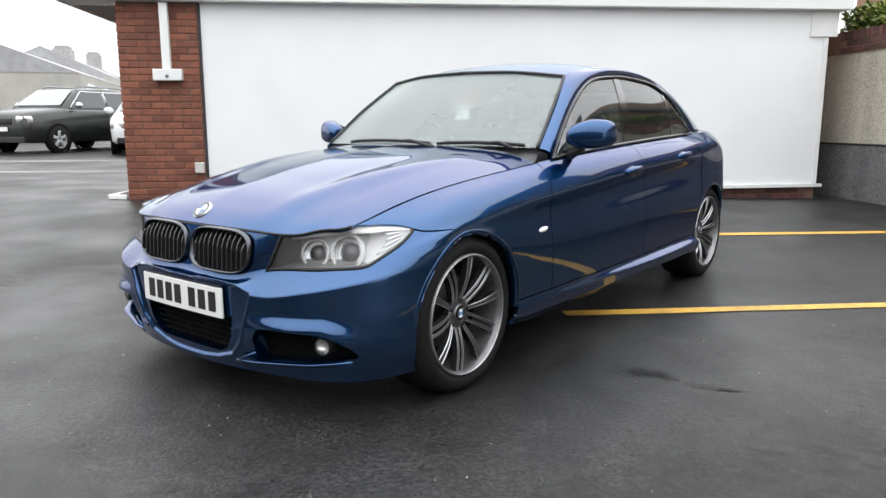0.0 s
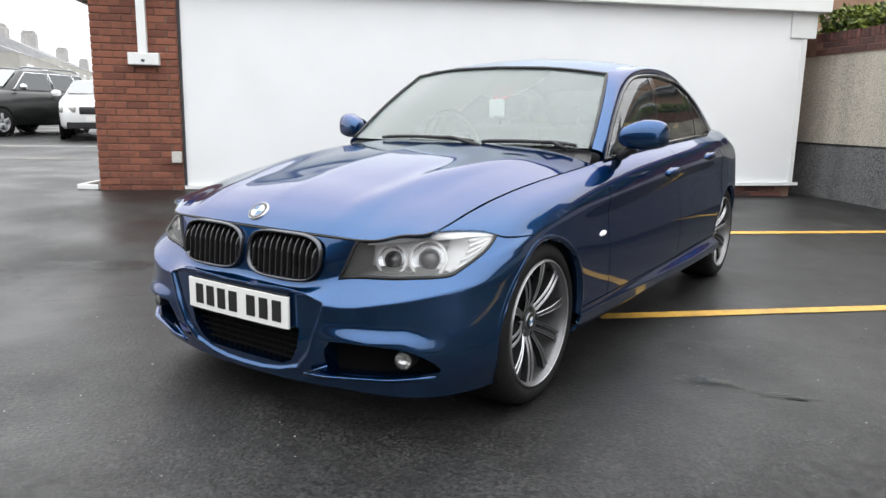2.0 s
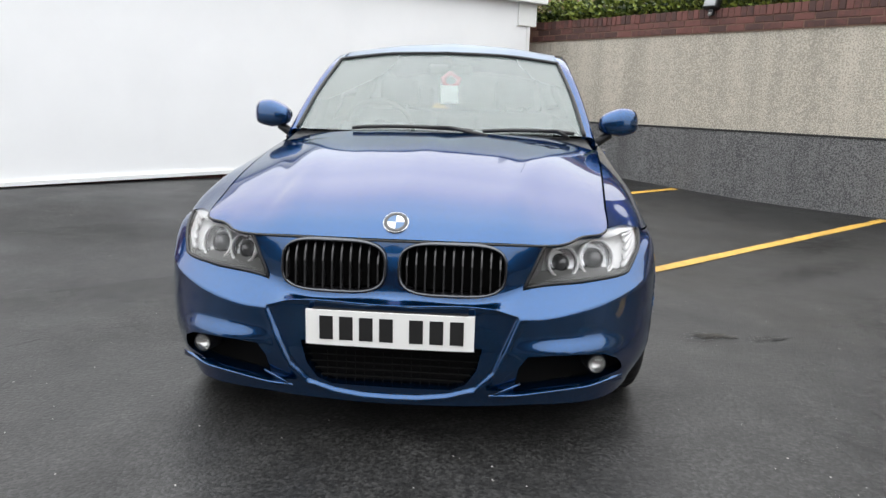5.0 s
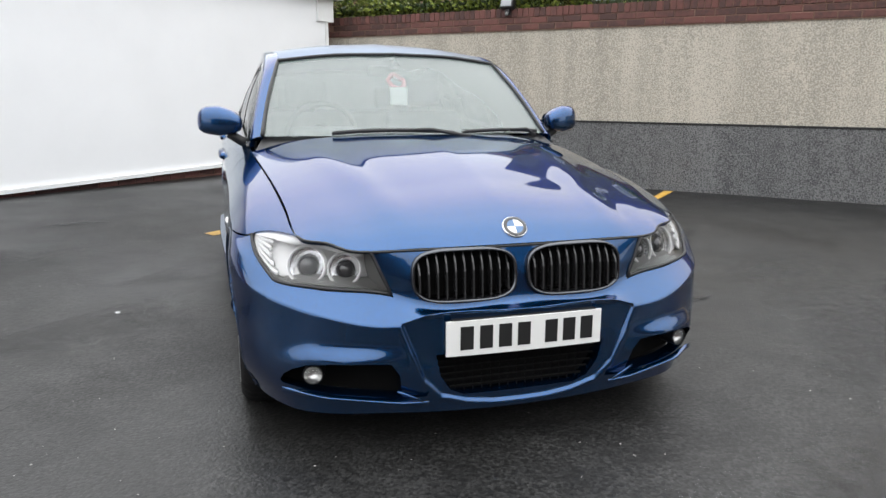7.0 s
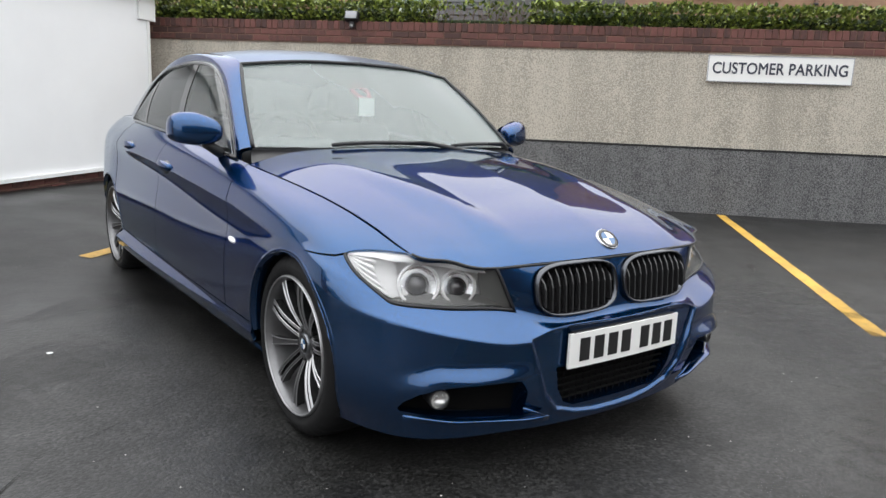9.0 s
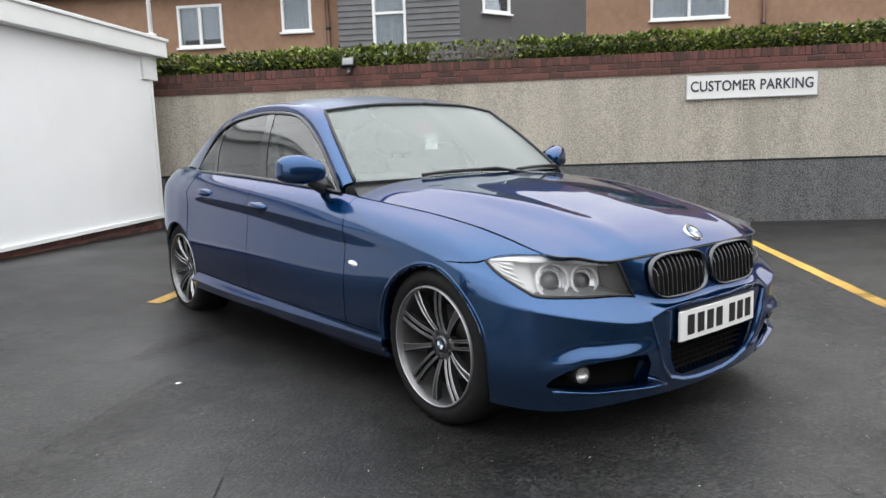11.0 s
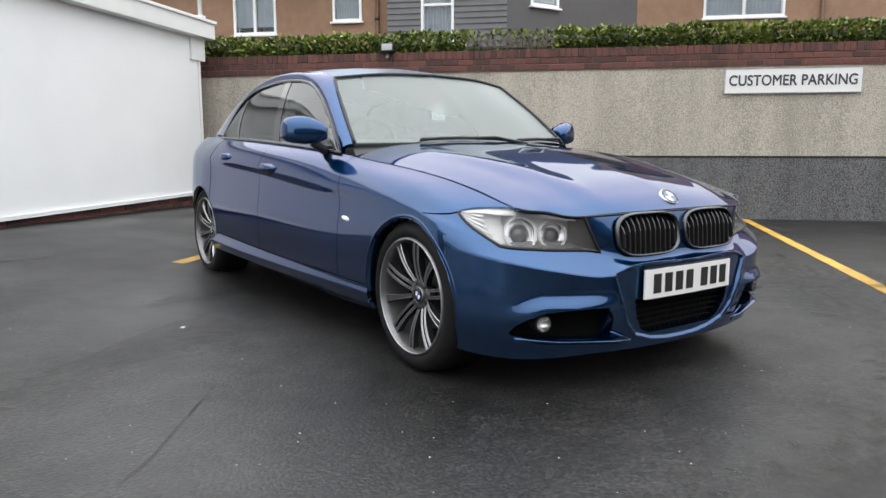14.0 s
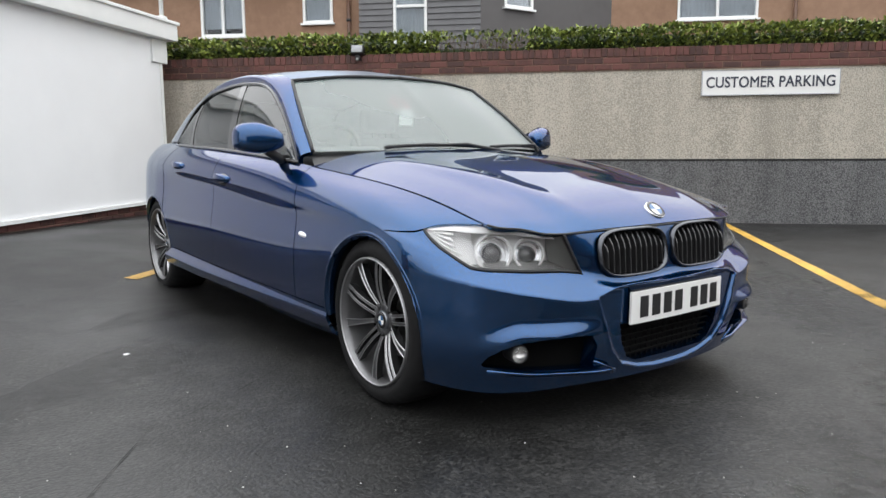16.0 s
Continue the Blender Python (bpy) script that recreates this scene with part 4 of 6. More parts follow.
def front_end(car, kid, vent, intake, side):
    """Grilles, intakes, fog lamps, blades and the plate of the front bumper."""
    for sg in (1, -1):
        bm = bmesh.new()
        cx, cz = .184, .588
        ring = []
        for i in range(48):
            a = i * math.tau / 48
            x = cx + .164 * math.copysign(abs(math.cos(a)) ** .55, math.cos(a))
            z = cz + .079 * math.copysign(abs(math.sin(a)) ** .6, math.sin(a))
            y = -.662 - .166 * (.588 - z) + .10 * max(0, x - .2)
            ring.append((x, y, z))
        n = len(ring)
        secs = []
        for i, (x, y, z) in enumerate(ring):
            o = Vector((x - cx, 0, (z - cz) * 1.6)).normalized()
            secs.append([bm.verts.new((sg * (x + o.x * a), y + b, z + o.z * a)) for a, b in ((.004, .012), (.003, -.003), (-.001, -.006), (-.006, -.003), (-.008, .03))])
        for i in range(n):
            A, B = secs[i], secs[(i + 1) % n]
            for q in range(4):
                bm.faces.new((A[q], B[q], B[q + 1], A[q + 1]))
        bmesh.ops.recalc_face_normals(bm, faces=bm.faces)
        kidney = part("kidney_grille", bm, DARKCHROME, car, "dark satin metal surround")
        # black sheet painted in for the shade behind the slats
        part("grille_shade_backing", prism([(sg * (cx + (x - cx) * 1.02), cz + (z - cz) * 1.02) for x, z in kid], -.595, -.59), DARK, kidney, smooth=False)
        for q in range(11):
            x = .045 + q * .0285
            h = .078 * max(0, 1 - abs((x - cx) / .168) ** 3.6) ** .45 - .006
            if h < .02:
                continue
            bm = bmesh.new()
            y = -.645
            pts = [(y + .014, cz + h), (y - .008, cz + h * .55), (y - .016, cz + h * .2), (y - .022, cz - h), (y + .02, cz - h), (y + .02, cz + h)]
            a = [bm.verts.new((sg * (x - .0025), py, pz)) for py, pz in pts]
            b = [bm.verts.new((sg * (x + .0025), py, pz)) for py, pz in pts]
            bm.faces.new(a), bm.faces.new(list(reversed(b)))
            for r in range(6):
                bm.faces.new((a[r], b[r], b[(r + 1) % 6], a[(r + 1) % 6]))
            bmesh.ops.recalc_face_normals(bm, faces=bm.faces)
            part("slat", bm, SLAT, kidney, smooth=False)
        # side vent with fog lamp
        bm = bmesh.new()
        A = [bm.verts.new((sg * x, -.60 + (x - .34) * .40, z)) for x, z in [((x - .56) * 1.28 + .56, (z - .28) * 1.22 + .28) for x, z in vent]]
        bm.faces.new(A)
        # this black sheet stands in for the shade inside the vent
        part("vent_shade_backing", bm, DARK, car, smooth=False)
        bm = bmesh.new()
        m = Matrix.Translation((sg * .648, -.577, .284)) @ Matrix.Rotation(math.radians(90 + sg * 14), 4, "Z") @ Matrix.Diagonal((-1, 1, 1, 1))
        add_lathe(bm, [(.032, -.06), (.032, .0), (.030, .006), (.027, .003)], 32, m)
        bmesh.ops.recalc_face_normals(bm, faces=bm.faces)
        fog = part("fog_lamp", bm, BLACK, car)
        bm = bmesh.new()
        add_lathe(bm, [(.027, .002), (.022, .009), (.013, .013), (.0005, .015)], 32, m)
        bmesh.ops.recalc_face_normals(bm, faces=bm.faces)
        part("lens", bm, LAMPGLASS, fog).visible_shadow = False
        bm = bmesh.new()
        add_lathe(bm, [(.027, .0), (.022, -.010), (.013, -.017), (.0005, -.020)], 32, m)
        part("reflector", bm, FROST, fog, "bright lamp reflector")
        # bright fin at the inner end of the vent
        bm = bmesh.new()
        add_tube(bm, [(sg * .405, -.672, .240), (sg * .365, -.682, .222), (sg * .325, -.688, .205)], .0055, 8, .0035)
        part("vent_fin", bm, PAINT, car)
        # blade below the vent
        bm = bmesh.new()
        rows = []
        for i in range(17):
            t = i / 16
            x = .310 + t * .430
            y = float(np.interp(x, [.30, .4, .62, .745], [-.692, -.676, -.610, -.520]))
            z = .197 + .031 * t ** 1.2
            k = ease_in(t * 5) * ease_in((1 - t) * 5)
            rows.append([bm.verts.new((sg * x, y + dy * k, z + dz)) for dy, dz in ((.02, .007), (-.004, .005), (-.008, .001), (-.004, -.003), (.015, -.012))])
        for A, B in zip(rows, rows[1:]):
            for q in range(4):
                bm.faces.new((A[q], B[q], B[q + 1], A[q + 1]))
        bm.faces.new(rows[0]), bm.faces.new(rows[-1])
        bmesh.ops.recalc_face_normals(bm, faces=bm.faces)
        part("splitter_blade", bm, PAINT, car)
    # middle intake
    # the intake's shaded depth is a black sheet
    part("intake_shade_backing", prism([(x * 1.05, (z - .28) * 1.06 + .28) for x, z in intake], -.622, -.617), DARK, car, smooth=False)
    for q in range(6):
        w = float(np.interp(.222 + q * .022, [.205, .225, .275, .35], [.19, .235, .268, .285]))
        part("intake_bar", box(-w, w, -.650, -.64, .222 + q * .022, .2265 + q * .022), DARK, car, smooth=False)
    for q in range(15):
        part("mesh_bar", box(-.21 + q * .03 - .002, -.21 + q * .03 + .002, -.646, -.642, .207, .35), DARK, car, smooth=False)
    # plate
    bm = bmesh.new()
    n = 12
    top = []
    for i in range(n + 1):
        x = -.26 + .52 * i / n
        y = -.714 + .007 * (x / .26) ** 2
        top.append([bm.verts.new((x, y + dy, z)) for dy, z in ((0, .459), (0, .348), (.008, .348), (.008, .459))])
    for A, B in zip(top, top[1:]):
        for q in range(4):
            bm.faces.new((A[q], B[q], B[(q + 1) % 4], A[(q + 1) % 4]))
    bm.faces.new(top[0]), bm.faces.new(top[-1])
    bmesh.ops.recalc_face_normals(bm, faces=bm.faces)
    plate = part("number_plate", bm, PLATEW, car, "white plate with dark bars", smooth=False)
    for x in (-.195, -.133, -.071, -.009, .083, .145, .207):
        y = -.714 + .007 * (x / .26) ** 2
        part("plate_bar", box(x - .021, x + .021, y - .0018, y + .004, .367, .441), INK, plate, smooth=False)
    part("plate_holder", box(-.24, .24, -.705, -.65, .343, .463), BLACK, car, smooth=False)
    part("shelf_shadow_gap", box(-.36, .36, -.645, -.62, .492, .50), BLACK, car, smooth=False)


def headlamp(car, sg, fn, sheet, outward, lip):
    bm = bmesh.new()
    sheet(bm, lambda u, v: fn(.004 + u * .992, .02 + v * .96), 30, 14, both=False)
    outward(bm)
    lens = part("headlamp", bm, LAMPGLASS, car, "clear twin-ring headlamp")
    lens.visible_shadow = False
    deep = np.array([.965, 1, 1])
    bm = bmesh.new()
    sheet(bm, lambda u, v: fn(u, v) * deep + np.array([-sg * .015, .08, 0]), 30, 14, both=False)
    outward(bm)
    part("housing", bm, LAMPWHITE, lens)
    # walls of the housing
    bm = bmesh.new()
    edge = [(i / 20, 0) for i in range(21)] + [(1, i / 8) for i in range(1, 9)] + [(1 - i / 20, 1) for i in range(1, 21)] + [(0, 1 - i / 8) for i in range(1, 9)]
    A = [bm.verts.new(fn(*e) - np.array([0, -.004, 0])) for e in edge]
    B = [bm.verts.new(fn(*e) * deep + np.array([-sg * .015, .08, 0])) for e in edge]
    for i in range(len(edge) - 1):
        bm.faces.new((A[i], A[i + 1], B[i + 1], B[i]))
    part("housing_rim", bm, LAMPGREY, lens)
    bm = bmesh.new()
    add_tube(bm, [tuple(fn(min(.996, max(.004, e[0])), min(.985, max(.015, e[1]))) + np.array([0, -.001, 0])) for e in edge[-9:] + edge[:29]], .0058, 6)
    part("lamp_seal", bm, BLACK, lens)
    def inset(name, material, f, nu=20, nv=5):
        bm = bmesh.new()
        sheet(bm, f, nu, nv, both=False)
        outward(bm)
        return part(name, bm, material, lens)
    def at(u, v, back):
        return fn(u, v) * (1 - (1 - deep) * back * 8) + np.array([-sg * back * .25, back, 0])
    # bright brow along the top, widening towards the wing
    inset("brow_trim", LAMPWHITE, lambda u, v: at(.06 + u * .92, (.74 - .10 * u) * (1 - v) + .985 * v, .006 + .024 * v), 24)
    # bright outer field under the indicator ribs
    inset("outer_trim", LAMPSILVER, lambda u, v: at(.53 + .05 * v + u * (.455 - .05 * v - .02 * v), .03 + v * .72, .060 - .042 * min(1, u * 1.4)), 18)
    # grey panel at the inner and lower side
    inset("inner_panel", LAMPGREY, lambda u, v: at(.008 + u * (.12 - .08 * v), .02 + v * .93, .012 + .055 * u), 8)
    inset("lower_bezel", LAMPGREY, lambda u, v: at(.05 + u * .60, .015 + v * (.13 - .05 * u), .030 + .035 * v), 20)
    for cx, cy, cz, r in ((.641, -.424, .597, .064), (.530, -.476, .590, .054)):
        m = Matrix.Translation((sg * cx, cy - .012, cz)) @ Matrix.Rotation(math.radians(90 + sg * 22), 4, "Z") @ Matrix.Rotation(math.radians(16), 4, "Y") @ Matrix.Diagonal((-1, 1, 1, 1))
        bm = bmesh.new()
        add_lathe(bm, [(r * .96 + .0052 * math.cos(a), .007 * math.sin(a)) for a in [k * math.tau / 8 for k in range(8)]], 40, m, closed=True)
        bmesh.ops.recalc_face_normals(bm, faces=bm.faces)
        part("lamp_ring", bm, LAMPWHITE, lens)
        # bright bowl round a dark glass ball
        bm = bmesh.new()
        add_lathe(bm, [(r * .93, .0), (r * .88, -.010), (r * .80, -.020), (r * .70, -.028), (r * .60, -.033)], 30, m)
        bmesh.ops.recalc_face_normals(bm, faces=bm.faces)
        part("reflector", bm, REFLECTOR, lens, smooth=False)
        bm = bmesh.new()
        add_lathe(bm, [(r * .66, -.036), (r * .64, -.026), (r * .58, -.018)], 30, m)
        bmesh.ops.recalc_face_normals(bm, faces=bm.faces)
        part("projector_collar", bm, CHROME, lens)
        bm = bmesh.new()
        add_lathe(bm, [(r * .58, -.020), (r * .52, -.010), (r * .42, -.003), (r * .28, .002), (r * .14, .0045), (.0005, .005)], 30, m)
        bmesh.ops.recalc_face_normals(bm, faces=bm.faces)
        part("projector_lens", bm, GLOSSGREY, lens)
    for q in range(6):
        v0 = .08 + q * .112
        u0 = .665 + .012 * q
        bm = bmesh.new()
        sheet(bm, lambda u, v: at(u0 + u * (.17 + .014 * q), v0 + v * .062, .012 + .004 * v), 8, 1, both=False)
        outward(bm)
        ex = bmesh.ops.extrude_face_region(bm, geom=list(bm.faces))
        bmesh.ops.translate(bm, verts=[g for g in ex["geom"] if isinstance(g, bmesh.types.BMVert)], vec=(-sg * .004, .010, 0))
        part("indicator_rib", bm, LAMPWHITE, lens)


def door_fittings(car, doors):
    """Handles, mirrors and side repeaters."""
    for sg in (1, -1):
        for key, x, y, z in (("front_door", .884, 1.470, .792), ("rear_door", .880, 2.225, .845)):
            bm = bmesh.new()
            rows = []
            for i in range(13):
                t = i / 12
                yy = y - .095 + .19 * t
                zz = z + .012 * (t - .5) + .004
                out = .030 * math.sin(math.pi * (0.08 + .84 * t)) ** .6 - .006
                hh = .016 + .006 * math.sin(math.pi * t)
                rows.append([bm.verts.new((sg * (x + a), yy, zz + b)) for a, b in ((-.02, hh * .8), (out - .005, hh), (out, hh * .3), (out - .002, -hh * .6), (out - .01, -hh), (-.02, -hh * .8))])
            for A, B in zip(rows, rows[1:]):
                for q in range(5):
                    bm.faces.new((A[q], B[q], B[q + 1], A[q + 1]))
            bm.faces.new(rows[0]), bm.faces.new(rows[-1])
            bmesh.ops.recalc_face_normals(bm, faces=bm.faces)
            part("door_handle", bm, PAINT, doors[key, sg])
            # black bulge stands in for the shaded hollow behind the handle
            bm = bmesh.new()
            bmesh.ops.create_uvsphere(bm, u_segments=20, v_segments=12, radius=1)
            bmesh.ops.transform(bm, matrix=Matrix.Translation((sg * (x - .012), y - .01, z - .006)) @ Matrix.Diagonal((.0155, .075, .033, 1)), verts=bm.verts)
            part("handle_recess_shade", bm, GLOSSBLACK, doors[key, sg])
        # mirror
        bm = bmesh.new()
        bmesh.ops.create_uvsphere(bm, u_segments=28, v_segments=18, radius=1)
        for v in bm.verts:
            x, y, z = v.co
            x = math.copysign(abs(x) ** .52, x)
            z = math.copysign(abs(z) ** (.5 if z < 0 else .7), z)
            y = math.copysign(abs(y) ** .8, y)
            inner = max(0, -x)
            up, down = .082 * (1 - .38 * inner), .058 * (1 - .30 * inner)
            v.co = Vector((sg * (.886 + .102 * x), .940 + .066 * y + .040 * x, .982 + (up if z > 0 else down) * z + .012 * max(0, x) * (z < 0)))
            if y > .55:
                v.co.y = .940 + .062 * .62 + .040 * x
        bmesh.ops.recalc_face_normals(bm, faces=bm.faces)
        mir = part("door_mirror", bm, PAINT, doors["front_door", sg])
        bm = bmesh.new()
        add_lathe(bm, [(.0005, 0), (.8, 0), (1, .2)], 24, Matrix.Translation((sg * .888, .981, .988)) @ Matrix.Rotation(math.radians(90), 4, "Z") @ Matrix.Diagonal((.004, .092, .054, 1)))
        part("mirror_glass", bm, CHROME, mir)
        bm = bmesh.new()
        add_tube(bm, [(sg * .73, .93, .885), (sg * .79, .925, .898), (sg * .82, .925, .918), (sg * .85, .925, .935)], .026, 12, .02)
        part("mirror_arm", bm, BLACK, mir)
        bm = bmesh.new()
        A = [(.79, .868), (.96, .868), (1.02, .90), (.90, .975)]
        vs = [bm.verts.new((sg * (.748 - .22 * (z - .868)), y, z)) for y, z in A] + [bm.verts.new((sg * (.73 - .22 * (z - .868)), y, z)) for y, z in A]
        bm.faces.new(vs[:4]), bm.faces.new(list(reversed(vs[4:])))
        for q in range(4):
            bm.faces.new((vs[q], vs[(q + 1) % 4], vs[4 + (q + 1) % 4], vs[4 + q]))
        bmesh.ops.recalc_face_normals(bm, faces=bm.faces)
        part("mirror_base", bm, BLACK, doors["front_door", sg], smooth=False)
        # repeater on the wing
        bm = bmesh.new()
        bmesh.ops.create_uvsphere(bm, u_segments=20, v_segments=10, radius=1)
        bmesh.ops.transform(bm, matrix=Matrix.Translation((sg * .8745, .525, .587)) @ Matrix.Rotation(math.radians(6), 4, "X") @ Matrix.Diagonal((.011, .038, .0115, 1)), verts=bm.verts)
        part("side_repeater", bm, LAMPWHITE, car, "clear side repeater lamp")


def wipers(car, screen):
    for u0, u1, v0, v1, thick in ((-.55, .24, .0, .030, .009), (.30, .92, .0, .022, .009)):
        bm = bmesh.new()
        pts = []
        for i in range(13):
            t = i / 12
            u = u0 + (u1 - u0) * t
            p = np.array(screen(abs(u), v0 + (v1 - v0) * math.sin(math.pi * t) ** .7), float)
            p[0] = math.copysign(p[0], u)
            pts.append((p[0], p[1] - .010, p[2] + .012))
        add_tube(bm, pts, thick, 8)
        blade = part("wiper", bm, BLACK, car)
        bm = bmesh.new()
        q = pts[7]
        add_tube(bm, [(pts[-1][0] * .8 + .1, pts[-1][1] - .05, pts[-1][2] - .018), (q[0] * .5 + pts[-1][0] * .5, q[1] - .02, q[2] + .004), q], .010, 8, .006)
        part("wiper_arm", bm, BLACK, blade)


def cabin(car):
    """What shows through the glass: dashboard, wheel, seats, mirror and a hanging card."""
    bm = bmesh.new()
    add_box(bm, -.66, .66, .72, 1.12, .70, .905, .04)
    part("dashboard", bm, TRIMGREY, car)
    bm = bmesh.new()
    add_box(bm, -.55, -.19, .98, 1.16, .88, .955, .03)
    part("instrument_hood", bm, TRIMGREY, car)
    bm = bmesh.new()
    m = Matrix.Translation((-.37, 1.24, .90)) @ Matrix.Rotation(math.radians(90), 4, "Z") @ Matrix.Rotation(math.radians(-22), 4, "Y")
    add_lathe(bm, [(.185 + .014 * math.cos(a), .014 * math.sin(a)) for a in [k * math.tau / 10 for k in range(10)]], 40, m, closed=True)
    sw = part("steering_wheel", bm, BLACK, car)
    bm = bmesh.new()
    add_lathe(bm, [(.075, -.02), (.07, .012), (.0005, .016)], 24, m)
    for a in (0, 180, 270):
        add_box(bm, -.006, .006, .05, .18, -.02, .02, 0.004, m @ Matrix.Rotation(math.radians(a), 4, "X"))
    part("wheel_boss", bm, BLACK, sw)
    def seat(x, y, zb, wide, headrests):
        bm = bmesh.new()
        add_box(bm, x - wide, x + wide, y - .45, y + .05, .40, .56, .05)
        cushion = part("seat", bm, TRIMGREY, car)
        bm = bmesh.new()
        add_box(bm, -wide, wide, -.06, .06, 0, zb - .5, .05, Matrix.Translation((x, y, .5)) @ Matrix.Rotation(math.radians(-12), 4, "X"))
        part("backrest", bm, TRIMGREY, cushion)
        for hx in headrests:
            bm = bmesh.new()
            add_box(bm, -.125, .125, -.045, .045, 0, .17, .035, Matrix.Translation((x + hx, y + .16, zb + .02)) @ Matrix.Rotation(math.radians(-8), 4, "X"))
            add_tube(bm, [(x + hx - .05, y + .14, zb - .06), (x + hx - .05, y + .16, zb + .04)], .006, 6)
            add_tube(bm, [(x + hx + .05, y + .14, zb - .06), (x + hx + .05, y + .16, zb + .04)], .006, 6)
            part("headrest", bm, TRIMGREY, cushion)
    seat(.37, 1.78, 1.02, .25, (0,))
    seat(-.37, 1.78, 1.02, .25, (0,))
    seat(0, 2.62, .98, .62, (-.36, .36))
    part("parcel_shelf", box(-.58, .58, 2.75, 3.25, .94, .965, .005), TRIMGREY, car, smooth=False)
    bm = bmesh.new()
    add_box(bm, -.11, .13, 1.235, 1.265, 1.215, 1.27, .015)
    add_tube(bm, [(.01, 1.23, 1.26), (.01, 1.2, 1.295)], .014, 8)
    part("cabin_mirror", bm, BLACK, car)
    bm = bmesh.new()
    for sx in (-1, 1):
        add_tube(bm, [(.012, 1.19, 1.225), (.022 + sx * .045, 1.16, 1.19), (.024 + sx * .030, 1.11, 1.16), (.022, 1.09, 1.145)], .012, 8)
    loop = part("hanging_ribbon", bm, RED, car, "red ribbon hanging from the mirror")
    part("card", box(-.024, .066, 1.078, 1.083, 1.066, 1.157, .001), PAPER, loop, "white hanging card", smooth=False)


def thing_badge(car):
    """A plain round emblem on the bonnet's nose."""
    m = Matrix.Translation((0, -.588, .713)) @ Vector((0, -.66, .75)).to_track_quat("X", "Z").to_matrix().to_4x4()
    bm = bmesh.new()
    add_lathe(bm, [(.0415, -.01), (.0415, .003), (.040, .0085), (.038, .009), (.030, .0075), (.0295, .006)], 40, m)
    bmesh.ops.recalc_face_normals(bm, faces=bm.faces)
    ring = part("badge", bm, CHROME, car, "round chrome badge")
    bm = bmesh.new()
    add_lathe(bm, [(.0385, .0075), (.0385, .0095), (.027, .0098), (.027, .0075)], 32, m)
    bmesh.ops.recalc_face_normals(bm, faces=bm.faces)
    part("badge_band", bm, GLOSSBLACK, ring)
    for q in range(4):
        bm = bmesh.new()
        c = bm.verts.new(m @ Vector((.0102, 0, 0)))
        rim = [bm.verts.new(m @ Vector((.0098, .027 * math.cos(a), .027 * math.sin(a)))) for a in [(q + k / 6) * math.pi / 2 for k in range(7)]]
        for A, B in zip(rim, rim[1:]):
            bm.faces.new((c, A, B))
        part("badge_quarter", bm, BADGEBLUE if q % 2 else PLATEW, ring)
    return ring


